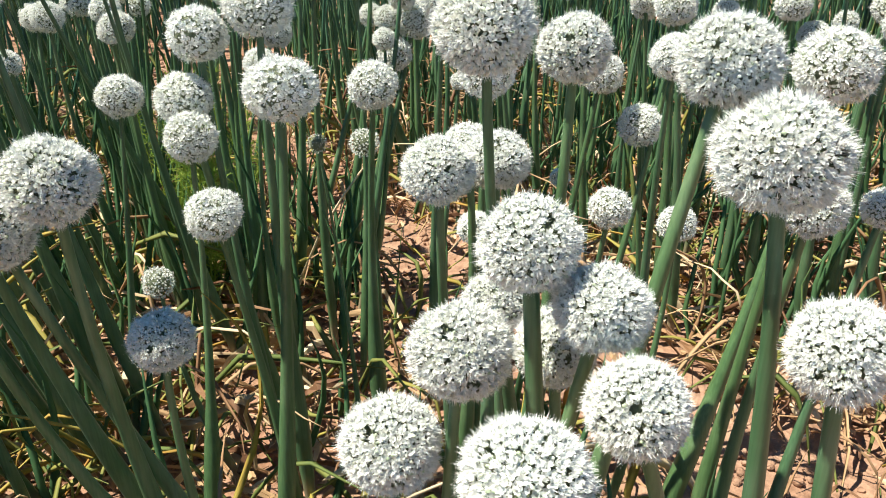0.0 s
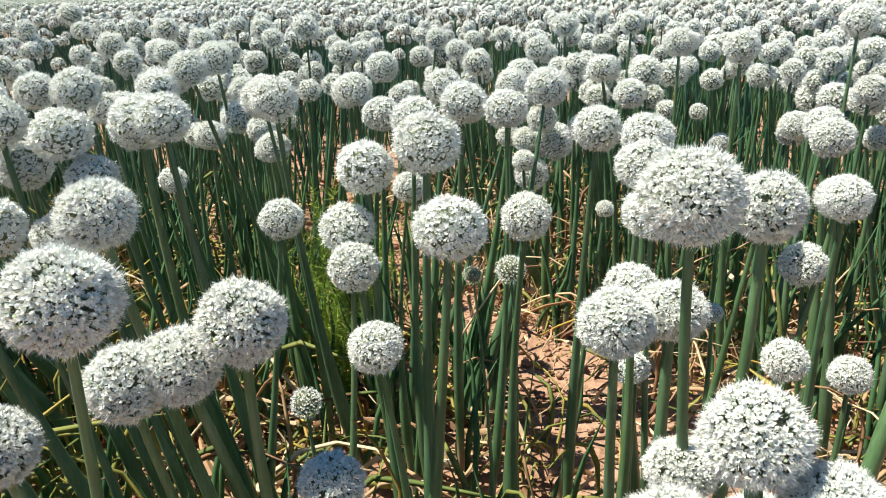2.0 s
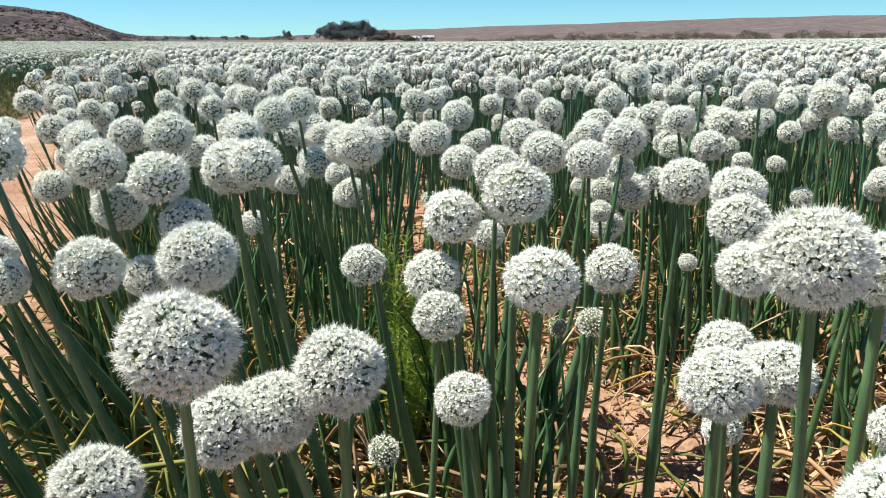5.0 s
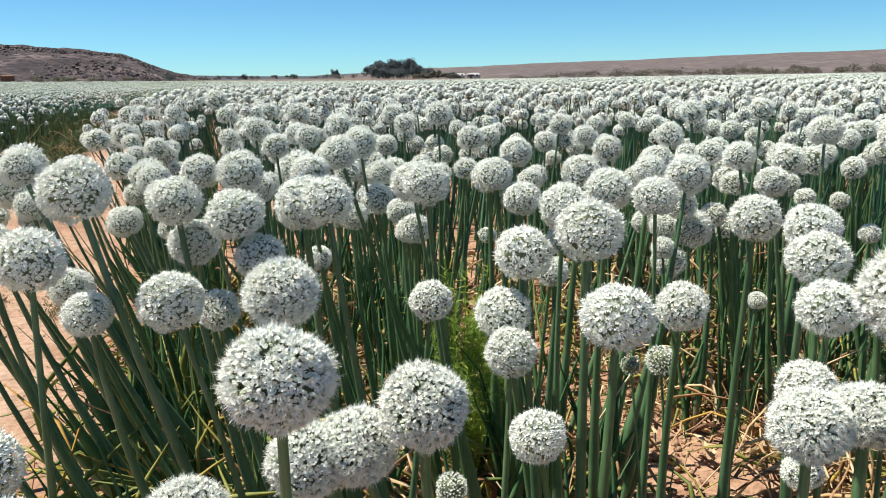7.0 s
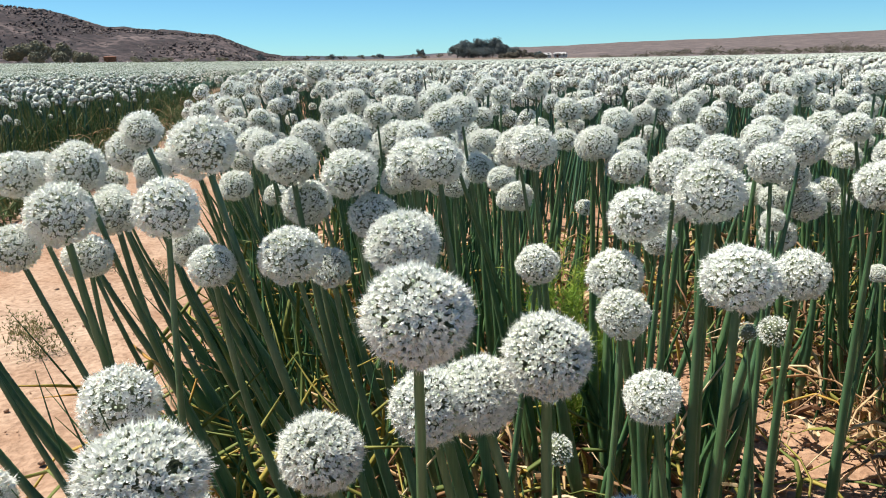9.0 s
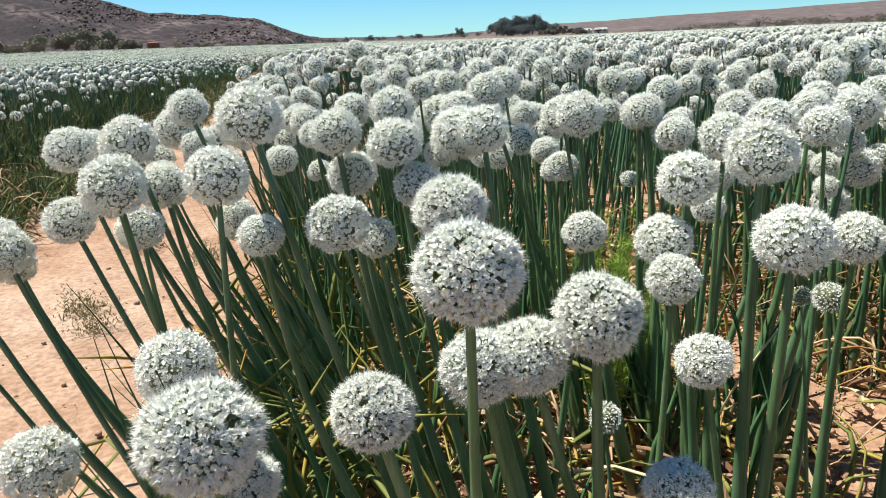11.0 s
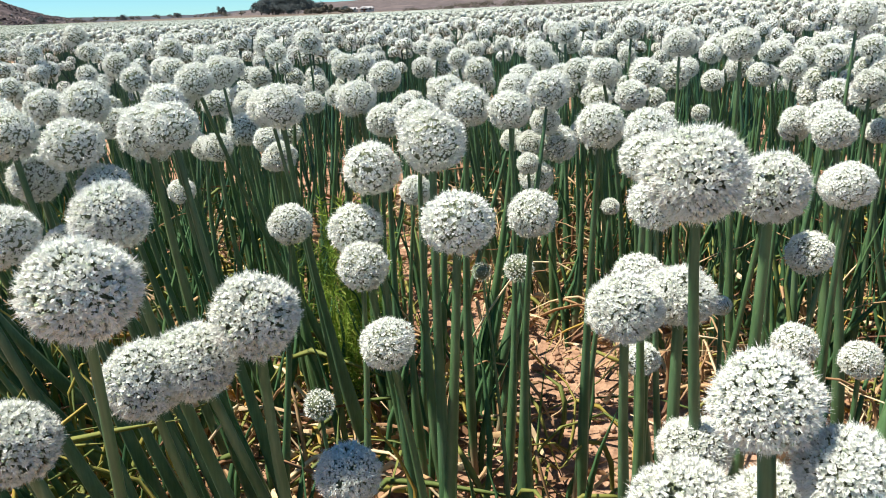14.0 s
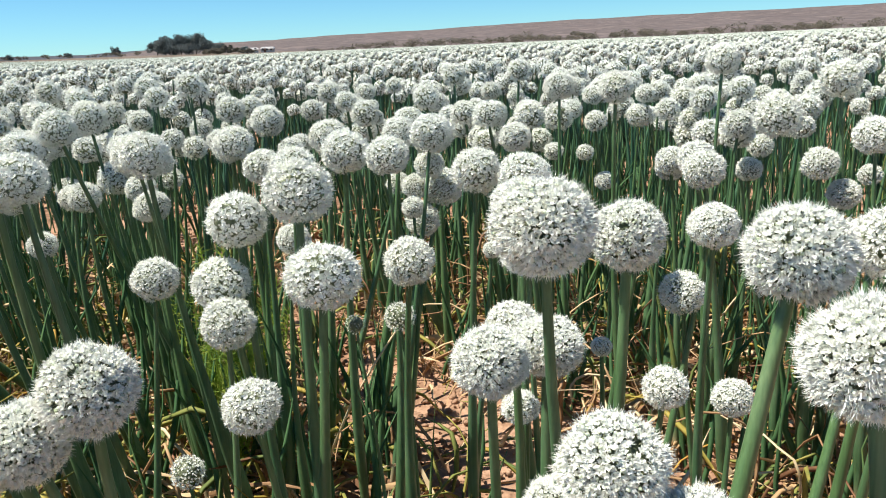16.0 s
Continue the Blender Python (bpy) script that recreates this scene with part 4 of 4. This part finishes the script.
def crop(seed, zones, heads_of, stalk_detail, density, label, gap=0.09, grow=1.0):
    hs, rs, fs = [], [], []
    for k, (d0, d1, az0, az1) in enumerate(zones):
        h, r, f = crop_spots(seed + k, d0, d1, az0, az1, density)
        h, r, f = thin(h, r, f, gap) if d0 < 6 else (h, r, f)
        hs.append(h), rs.append(r), fs.append(f)
    h, r, f = np.concatenate(hs), np.concatenate(rs) * grow, np.concatenate(fs)
    g = np.random.default_rng(seed + 50)
    way = h - f
    way /= np.linalg.norm(way, axis=1, keepdims=True)
    rings, sides = stalk_detail or (2, 3)
    thick = 0.0100 * (0.6 + 0.65 * g.random(len(h)))
    v, t = stalk_arrays(f, h - way * r[:, None] * 0.4, thick, rings, sides, g.normal(scale=0.012, size=h.shape) * np.array([1, 1, 0]))
    pieces = []
    pick = g.integers(0, len(heads_of), len(h))
    for k, (tv, tt, mi) in enumerate(heads_of):
        s = pick == k
        vv, tt2 = tiled(tv, tt, place4(frames_from(way[s] + g.normal(scale=0.12, size=way[s].shape), g), r[s], h[s]))
        pieces.append((vv, tt2, np.tile(mi, s.sum())))
    hv, ht, m = joined(pieces)
    if stalk_detail is None:      # so far off that the stalks cannot be seen
        return tagged(new("onion_crop", tri_mesh("onion_crop", hv, ht, [PETAL, HEADSHADE, FARHEAD], m)), label, "onion crop", kind="stuff")
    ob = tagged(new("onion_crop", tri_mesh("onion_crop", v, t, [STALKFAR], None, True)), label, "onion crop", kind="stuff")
    tagged(part("flower_heads", tri_mesh("flower_heads", hv, ht, [PETAL, HEADSHADE, FARHEAD], m), ob, "round white flower heads"), kind="stuff")
    return ob


def spiky_head(seed, n, pet, core=2, sides=4):
    """A lighter head: open petal cups over a green ball coloured as inner shade."""
    r = np.random.default_rng(seed)
    # no petals low down: the dark ball stands in for the shaded underside
    d = ball_points(n, r, -0.62)
    s = (4.0 / n) ** 0.5 * pet
    fv = np.array([(math.cos(a) * s, math.sin(a) * s, 0.03) for a in np.arange(sides) * 2 * math.pi / sides] + [(0, 0, -0.03)])
    fv[:sides:2] *= np.array([0.75, 0.75, 1])
    ft = np.array([(sides, k, (k + 1) % sides) for k in range(sides)])
    v, t = tiled(fv, ft, place4(frames_from(d + r.normal(scale=0.24, size=d.shape), r), 0.75 + 0.5 * r.random(n), d * (0.86 + 0.10 * r.random((n, 1)))))
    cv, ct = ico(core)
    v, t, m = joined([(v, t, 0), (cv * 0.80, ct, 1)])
    return v, t, m


def lump_head(seed, sub, rough):
    """A small rough ball of petals for heads too far off to show single florets."""
    r = np.random.default_rng(seed)
    v, t = ico(sub)
    # lower faces dark green: stalklets, and the shade under the head painted on
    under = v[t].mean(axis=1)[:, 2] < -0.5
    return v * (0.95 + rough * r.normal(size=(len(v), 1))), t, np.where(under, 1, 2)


VIEW = (-66, 46)
AHEAD = (-60, 39)
MID_HEADS = [spiky_head(400 + k, 250, 0.94, 1) for k in range(5)]
LIGHT_HEADS = [spiky_head(420 + k, 140, 0.94, 1) for k in range(5)]
SPARE_HEADS = [spiky_head(430 + k, 75, 1.1, 1, 3) for k in range(4)]
LUMPS = [lump_head(440 + k, 2, 0.055) for k in range(3)]
SMALL_LUMPS = [lump_head(450 + k, 1, 0.07) for k in range(3)]

octa = np.array([(1, 0, 0), (0, 1, 0), (-1, 0, 0), (0, -1, 0), (0, 0, 1), (0, 0, -1.0)])
octa_t = np.array([(0, 1, 4), (1, 2, 4), (2, 3, 4), (3, 0, 4), (1, 0, 5), (2, 1, 5), (3, 2, 5), (0, 3, 5)])
# second kind: dark lower faces paint the shade under a far head
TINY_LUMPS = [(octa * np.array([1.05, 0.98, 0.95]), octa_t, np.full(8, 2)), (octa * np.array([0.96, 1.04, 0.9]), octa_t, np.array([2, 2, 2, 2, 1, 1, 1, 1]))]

# single plants that fill the near rows
fill_h, fill_r, fill_f = thin(*crop_spots(600, 1.75, 2.35, *VIEW, 16), 0.10)
beyond = thin(*crop_spots(700, 2.35, 3.6, *VIEW, 31), 0.085)
for hh, rr, ff in [*zip(fill_h, fill_r, fill_f), *zip(*beyond)]:
    onion(*[round(float(c), 3) for c in hh], float(rr), float((ff - hh)[:2] @ ACROSS))

crop(710, [(3.6, 4.6, *AHEAD)], MID_HEADS, (6, 6), 32, "rows of white flowering onions on green stalks", 0.085)
crop(720, [(4.6, 6.8, *AHEAD)], LIGHT_HEADS, (4, 4), 30, "rows of white flowering onions on green stalks")
crop(730, [(6.8, 10.0, *AHEAD)], SPARE_HEADS, (3, 4), 29, "rows of white flowering onions on green stalks")
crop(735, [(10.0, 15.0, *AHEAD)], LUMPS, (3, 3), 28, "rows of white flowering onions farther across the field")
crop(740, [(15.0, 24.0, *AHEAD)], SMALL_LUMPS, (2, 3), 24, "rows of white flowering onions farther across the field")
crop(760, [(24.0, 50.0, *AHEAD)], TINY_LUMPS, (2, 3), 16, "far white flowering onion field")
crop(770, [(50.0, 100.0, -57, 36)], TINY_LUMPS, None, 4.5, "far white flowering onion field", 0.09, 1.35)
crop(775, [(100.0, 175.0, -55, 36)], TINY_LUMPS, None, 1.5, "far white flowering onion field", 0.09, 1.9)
crop(780, [(1.3, 4.0, 62, 278)], LUMPS, (4, 4), 26, "rows of white flowering onions on green stalks")
crop(790, [(4.0, 14.0, AHEAD[1], 360 + AHEAD[0])], TINY_LUMPS, (2, 3), 12, "rows of white flowering onions on green stalks")


# the far crop, seen so flat that the heads close into one uneven layer
def far_crop(name, d0, d1, rings, az0, az1, na, z0, amp, mat, label):
    d = np.geomspace(d0, d1, rings)
    az = np.radians(np.linspace(az0, az1, na))
    r = np.random.default_rng(int(d0))
    dd = d[:, None] * (1 + 0.012 * r.normal(size=(rings, na)))
    aa = az[None] + (az[1] - az[0]) * 0.35 * r.normal(size=(rings, na))
    x, y = dd * np.sin(aa), dd * np.cos(aa)
    z = z0 + amp * r.normal(size=x.shape)
    z[0] = z[-1] = 0.0
    z += np.vectorize(lie)(x, y)
    v = np.stack([x, y, z], 2).reshape(-1, 3)
    i, j = np.meshgrid(np.arange(rings - 1), np.arange(na - 1), indexing="ij")
    p = i * na + j
    t = np.concatenate([np.stack([p, p + na + 1, p + 1], 2).reshape(-1, 3), np.stack([p, p + na, p + na + 1], 2).reshape(-1, 3)])
    va = across(v[:, 0], v[:, 1])
    bare = (va > TRACK[0] - 0.9) & (va < -0.38)
    t = t[~bare[t].any(axis=1)] if d0 < 30 else t
    return tagged(new(name, tri_mesh(name, v, t, [mat])), label, "onion crop", kind="stuff")


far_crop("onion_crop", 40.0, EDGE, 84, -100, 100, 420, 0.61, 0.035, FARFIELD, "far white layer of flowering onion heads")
far_crop("crop_leaves", 26.0, 60.0, 44, -75, 60, 330, 0.18, 0.05, STALKFAR, "dense green stalks and leaves under the heads")


rv = np.random.default_rng(61)
lf = crop_spots(62, 6.0, 26.0, *AHEAD, 42)[2]
lf = lf[rv.random(len(lf)) < np.clip(12.0 / np.hypot(lf[:, 0], lf[:, 1]), 0.3, 1.0)]
tips_ = lf + np.concatenate([rv.normal(scale=0.09, size=(len(lf), 2)), 0.34 + 0.26 * rv.random((len(lf), 1))], 1)
v_, t_ = stalk_arrays(lf, tips_, 0.011 + 0.006 * rv.random(len(lf)), 2, 3, 0.0, 0.1)
tagged(new("crop_leaves", tri_mesh("crop_leaves", v_, t_, [GREENLEAF], None, True)), "dense green leaves under the farther heads", "leaves", kind="stuff")

# ---------------------------------------------------------------- litter, leaves and weeds on the ground
def strewn(name, seed, meshes, n, where, scale, label, category, tilt=0.25):
    """Many loose strips set down in one mesh; where(r, n) gives their places."""
    r = np.random.default_rng(seed)
    at = where(r, n)
    pieces = []
    pick = r.integers(0, len(meshes), len(at))
    for k, (v, t) in enumerate(meshes):
        s = pick == k
        m = s.sum()
        a = r.random(m) * 2 * math.pi
        tl = r.normal(scale=tilt, size=m)
        c, sn, ct, st = np.cos(a), np.sin(a), np.cos(tl), np.sin(tl)
        zero = 0 * a
        turn = np.stack([np.stack([c * ct, -sn, c * st], 1), np.stack([sn * ct, c, sn * st], 1), np.stack([-st, zero, ct], 1)], 1)
        sc = scale * (0.6 + 0.8 * r.random(m))
        pl = at[s].copy()
        pl[:, 2] += np.abs(st) * 0.10 * sc
        pieces.append((*tiled(v, t, place4(turn, sc, pl)), 0))
    v, t, _ = joined(pieces)
    return v, t


def in_beds(d0, d1, az0, az1, gap_share=0.35):
    """Places under the plants, fewer on the bare strips."""
    def where(r, n):
        d = np.sqrt(d0 * d0 + (d1 * d1 - d0 * d0) * r.random(n))
        a = np.radians(az0 + (az1 - az0) * r.random(n))
        x, y = d * np.sin(a), d * np.cos(a)
        v = across(x, y)
        bare = ((v > TRACK[0]) & (v < -0.45)) | (np.abs(v - 1.0) < 0.24)
        share = np.where(np.abs(v - 1.0) < 0.24, gap_share, 0.0)
        keep = ~bare | (r.random(n) < share)
        return np.stack([x, y, 0 * x + 0.002 + 0.018 * r.random(n)], 1)[keep]
    return where


rl = np.random.default_rng(21)
short = [ribbon(rl, 0.06 + 0.11 * rl.random(), 0.0050 + 0.0080 * rl.random(), 0.030 * rl.random() + 0.006, rl.normal() * 1.0, n=5) for _ in range(12)]
v_, t_ = strewn("dry_litter", 801, short, 7600, in_beds(0.3, 4.6, -70, 55, 0.16), 1.0, "", "")
tagged(new("dry_litter", tri_mesh("dry_litter", v_, t_, [DRY])), "dry straw-coloured fallen onion leaves on the soil", "leaf litter", kind="stuff")
arched = [ribbon(rl, 0.16 + 0.16 * rl.random(), 0.0048 + 0.004 * rl.random(), 0.04 + 0.07 * rl.random(), rl.normal() * 1.0, n=6) for _ in range(8)]
v_, t_ = strewn("withered_leaves", 802, arched, 1900, in_beds(0.45, 4.2, -66, 50, 0.25), 1.0, "", "", 0.4)
tagged(new("withered_leaves", tri_mesh("withered_leaves", v_, t_, [YELLOW], None, True)), "yellow and green withering onion leaves between the stalks", "leaves", kind="stuff")
def by_edge(r, n):
    """Places along the outer edge of the bed, beside the bare strip."""
    v, u = -0.30 + 0.20 * r.normal(size=n), 0.5 + 3.0 * r.random(n)
    return np.stack([v * ACROSS[0] + u * ALONG[0], v * ACROSS[1] + u * ALONG[1], 0 * v + 0.004], 1)[v > -0.62]


v_, t_ = strewn("yellow_leaves", 808, arched, 640, by_edge, 1.1, "", "", 0.9)
tagged(new("yellow_leaves", tri_mesh("yellow_leaves", v_, t_, [YELLOW], None, True)), "yellow withering leaves at the edge of the bed", "leaves", kind="stuff")
straw = [ribbon(rl, 0.20 + 0.15 * rl.random(), 0.0055, 0.10 + 0.08 * rl.random(), rl.normal() * 1.5, n=9) for _ in range(6)]
v_, t_ = strewn("dry_straw", 803, straw, 620, in_beds(0.45, 3.8, -66, 50, 0.25), 1.0, "", "", 0.6)
tagged(new("dry_straw", tri_mesh("dry_straw", v_, t_, [DRY], None, True)), "long curled dry leaves between the stalks", "leaf litter", kind="stuff")
def by_gap(r, n):
    """Places along the bare strip inside the field."""
    v, u = 1.42 + 0.20 * r.normal(size=n), 0.4 + 3.2 * r.random(n)
    return np.stack([v * ACROSS[0] + u * ALONG[0], v * ACROSS[1] + u * ALONG[1], 0 * v + 0.004], 1)


v_, t_ = strewn("curled_straw", 807, straw, 300, by_gap, 0.8, "", "", 0.75)
tagged(new("curled_straw", tri_mesh("curled_straw", v_, t_, [DRY], None, True)), "golden curled dry leaves beside the bare gap", "leaf litter", kind="stuff")
blades = [ribbon(rl, 0.38 + 0.15 * rl.random(), 0.0066, 0, rl.normal() * 0.3, n=5, upright=True) for _ in range(8)]


def in_rows(r, n):
    """Leaves rise from the feet of the plants."""
    f = crop_spots(806, 1.4, 6.5, *VIEW, 128)[2]
    v = across(f[:, 0], f[:, 1])
    f = f[r.random(len(f)) < np.where(np.abs(v - 1.05) > 0.55, np.where((v < 0.6) & (np.hypot(f[:, 0], f[:, 1]) < 2.3), 0.22, 0.9), 0.3)]
    return f + r.normal(scale=0.02, size=f.shape) * np.array([1, 1, 0])


v_, t_ = strewn("onion_leaves", 804, blades, 0, in_rows, 1.0, "", "", 0.13)
tagged(new("onion_leaves", tri_mesh("onion_leaves", v_, t_, [GREENLEAF], None, True)), "thin upright green onion leaves among the stalks", "leaves", kind="stuff")

# leaves that lean out of the bed over the bare strip
ro = np.random.default_rng(41)
m_ = 96
ou, ov = 0.6 + 3.6 * ro.random(m_) ** 0.8, -0.44 + 0.32 * ro.random(m_)
out_, tall_ = 0.12 + 0.26 * ro.random(m_), 0.42 + 0.28 * ro.random(m_)
foot_ = np.stack([ov * ACROSS[0] + ou * ALONG[0], ov * ACROSS[1] + ou * ALONG[1], 0 * ov - 0.005], 1)
tv_, tu_ = ov - out_, ou + 0.10 * ro.normal(size=m_)
tip_ = np.stack([tv_ * ACROSS[0] + tu_ * ALONG[0], tv_ * ACROSS[1] + tu_ * ALONG[1], tall_], 1)
v_, t_ = stalk_arrays(foot_, tip_, 0.0105 + 0.007 * ro.random(m_), 9, 7, ro.normal(scale=0.012, size=(m_, 3)) + np.array([0, 0, 0.012]), 0.04)
tagged(new("outer_leaves", tri_mesh("outer_leaves", v_, t_, [GREENLEAF], None, True)), "long green onion leaves leaning over the bare soil", "leaves", kind="stuff")

# clods and crumbs of soil on the bare strips
def on_bare(r, n):
    v = np.where(r.random(n) < 0.86, 1.02 + r.normal(scale=0.13, size=n), TRACK[0] + (TRACK[1] + 0.3 - TRACK[0]) * r.random(n))
    u = 0.3 + 5.5 * r.random(n) ** 1.3
    return np.stack([v * ACROSS[0] + u * ALONG[0], v * ACROSS[1] + u * ALONG[1], 0 * v + 0.001], 1)


rc = np.random.default_rng(31)
spots = on_bare(rc, 2600)
cv, ct = ico(1)
lump = cv * np.array([1, 0.8, 0.6]) * (1 + 0.16 * rc.normal(size=(len(cv), 1)))
up = np.tile([[0.0, 0.0, 1.0]], (len(spots), 1)) + rc.normal(scale=0.3, size=(len(spots), 3))
v_, t_ = tiled(lump, ct, place4(frames_from(up, rc), 0.004 + 0.016 * rc.random(len(spots)) ** 3, spots))
tagged(new("soil_clods", tri_mesh("soil_clods", v_, t_, [SOIL], None, True)), "small crumbling clods of reddish soil", "soil", kind="stuff")


def tuft(name, x, y, n, height, spread, mat, label, category, seed):
    """A low plant of many fine blades."""
    r = np.random.default_rng(seed)
    bl = [ribbon(r, height * (0.6 + 0.6 * r.random()), 0.0022, 0, r.normal() * 1.0, n=4, upright=True) for _ in range(6)]
    v, t = strewn(name, seed, bl, n, lambda q, k: np.stack([q.normal(scale=spread, size=k), q.normal(scale=spread, size=k), 0 * np.arange(k) - 0.004], 1), 1.0, "", "", 0.5)
    ob = tagged(new(name, tri_mesh(name, v, t, [mat])), label, category, kind="stuff")
    ob.matrix_basis = Matrix.Translation((x, y, 0))
    return ob


tuft("grass_tuft", -2.83, 2.19, 430, 0.014, 0.046, TUFT, "small dry green weed on the bare soil strip", "weed", 61)
tuft("grass_tuft", -2.60, 2.05, 430, 0.014, 0.046, TUFT, "small dry green weed on the bare soil strip", "weed", 62)
tuft("grass_tuft", -2.86, 2.99, 430, 0.014, 0.046, TUFT, "small dry green weed on the bare soil strip", "weed", 63)
tuft("grass_tuft", -3.35, 3.10, 430, 0.014, 0.046, TUFT, "small dry green weed on the bare soil strip", "weed", 64)


# feathery weed between the stalks
def feathery_weed(x, y, height, seed):
    r = np.random.default_rng(seed)
    e = tagged(new("weed"), "bright green feathery weed between the onion stalks", "weed")
    e.matrix_basis = Matrix.Translation((x, y, 0))
    for k in range(9):
        a, reach = r.random() * 6.283, 0.04 + 0.11 * r.random()
        tip = np.array([math.cos(a) * reach, math.sin(a) * reach, height * (0.7 + 0.3 * r.random())])
        v, t = stalk_arrays(np.array([[0, 0, -0.01]]), tip[None], np.array([0.0022]), 6, 5, r.normal(scale=0.01, size=(1, 3)))
        stem = part("stem", tri_mesh("stem", v, t, [WEED], None, True), e)
        n = 170
        u = 0.18 + 0.82 * r.random(n)
        d = r.normal(size=(n, 3)) + np.array([0, 0, 0.9])
        d /= np.linalg.norm(d, axis=1, keepdims=True)
        ln = 0.020 + 0.035 * (1.1 - u) * r.random(n) + 0.012
        p0 = tip[None] * u[:, None]
        side = np.cross(d, r.normal(size=(n, 3)))
        side *= 0.0015 / np.linalg.norm(side, axis=1, keepdims=True)
        p1 = p0 + d * ln[:, None]
        v = np.stack([p0 - side, p0 + side, p1], 1).reshape(-1, 3)
        part("foliage", tri_mesh("foliage", v, np.arange(3 * n).reshape(-1, 3), [WEED]), stem)


feathery_weed(-0.62, 1.85, 0.62, 71)
feathery_weed(-0.68, 1.93, 0.52, 72)
feathery_weed(-0.56, 1.92, 0.50, 73)
feathery_weed(-0.60, 1.76, 0.46, 74)

# weeds and grass along the foot of the next block
def block_edge(r, n):
    v = TRACK[0] - 0.05 - 2.3 * r.random(n) ** 1.2
    u = 1.5 + 20 * r.random(n) ** 1.2
    return np.stack([v * ACROSS[0] + u * ALONG[0], v * ACROSS[1] + u * ALONG[1], 0 * v], 1)


tall = [ribbon(rl, 0.34 + 0.28 * rl.random(), 0.0075, 0, rl.normal() * 0.8, n=3, upright=True) for _ in range(8)]
v_, t_ = strewn("edge_grass", 811, tall, 8500, block_edge, 1.0, "", "", 0.25)
tagged(new("edge_grass", tri_mesh("edge_grass", v_, t_, [GRASS], None, True)), "green weeds and grass along the foot of the crop", "grass", kind="stuff")
v_, t_ = strewn("edge_straw", 812, straw, 520, block_edge, 1.0, "", "", 0.8)
tagged(new("edge_straw", tri_mesh("edge_straw", v_, t_, [DRY], None, True)), "dry straw among the weeds at the crop edge", "leaf litter", kind="stuff")

# lower weeds that spread from the crop over the far side of the bare strip
def weed_fringe(r, n):
    u = 3.0 + 22 * r.random(n) ** 1.15
    wave = 0.10 * np.sin(u * 1.9) + 0.07 * np.sin(u * 4.3 + 1.0)
    v = -2.75 + (0.66 + wave) * r.random(n) ** 0.8
    return np.stack([v * ACROSS[0] + u * ALONG[0], v * ACROSS[1] + u * ALONG[1], 0 * v - 0.003], 1)


low = [ribbon(rl, 0.13 + 0.17 * rl.random(), 0.0085, 0, rl.normal() * 1.1, n=3, upright=True) for _ in range(8)]
v_, t_ = strewn("fringe_weeds", 813, low, 7000, weed_fringe, 1.0, "", "", 0.45)
tagged(new("fringe_weeds", tri_mesh("fringe_weeds", v_, t_, [GRASS], None, True)), "low green weeds spreading over the edge of the soil", "weeds", kind="stuff")
v_, t_ = strewn("fringe_straw", 814, straw, 420, weed_fringe, 1.0, "", "", 0.8)
tagged(new("fringe_straw", tri_mesh("fringe_straw", v_, t_, [DRY], None, True)), "dry yellow straw among the low weeds", "leaf litter", kind="stuff")

# scrub and rocks scattered on the rocky hill
rs = np.random.default_rng(91)
n = 2600
az_, u_ = -62 + 32.5 * rs.random(n), 0.03 + 0.62 * rs.random(n) ** 0.8
d_ = 420 + 280 * u_
z_ = np.array([left_ridge(a, b) for a, b in zip(az_, u_)])
at_ = np.stack([d_ * np.sin(np.radians(az_)), d_ * np.cos(np.radians(az_)), z_ + 0.3], 1)[z_ > 1]
tv = np.array([(0, 0, 0.5), (0.6, 0, -0.2), (-0.3, 0.5, -0.25), (-0.35, -0.5, -0.15), (0.05, 0.1, -0.5)])
tt = np.array([(0, 1, 2), (0, 2, 3), (0, 3, 1), (4, 2, 1), (4, 3, 2), (4, 1, 3)])
v_, t_ = tiled(tv, tt, place4(frames_from(rs.normal(scale=0.5, size=at_.shape) + np.array([0, 0, 1.0]), rs), 0.5 + 1.5 * rs.random(len(at_)) ** 2.5, at_))
tagged(new("hill_scrub", tri_mesh("hill_scrub", v_, t_, [HILLSCRUB])), "dark scrub scattered over the rocky hill", "scrub", kind="stuff")

# ledges and boulders of bare rock
ROCK = hill_material("boulder_brown", (0.085, 0.066, 0.062), (0.135, 0.105, 0.096), (0.20, 0.158, 0.143), 0.6, (0.07, 0.058, 0.055))
n = 3000
az_ = -62 + 31.5 * rs.random(n)
u_ = np.clip(rs.choice([0.16, 0.30, 0.42, 0.53], n) + 0.03 * np.sin(az_ * 1.7) + 0.022 * rs.normal(size=n), 0.03, 0.63)
u_ = np.where(rs.random(n) < 0.35, 0.05 + 0.58 * rs.random(n), u_)
d_ = 420 + 280 * u_
z_ = np.array([left_ridge(a, b) for a, b in zip(az_, u_)])
at_ = np.stack([d_ * np.sin(np.radians(az_)), d_ * np.cos(np.radians(az_)), z_], 1)[z_ > 1.5]
bv, bt = ico(1)
bv = bv * np.array([1.0, 0.8, 0.5]) * (1 + 0.2 * rs.normal(size=(len(bv), 1)))
v_, t_ = tiled(bv, bt, place4(frames_from(rs.normal(scale=0.25, size=at_.shape) + np.array([0, 0, 1.0]), rs), 0.3 + 1.3 * rs.random(len(at_)) ** 2.5, at_))
tagged(new("hill_rocks", tri_mesh("hill_rocks", v_, t_, [ROCK])), "brown boulders and ledges on the rocky hill", "rocks", kind="stuff")
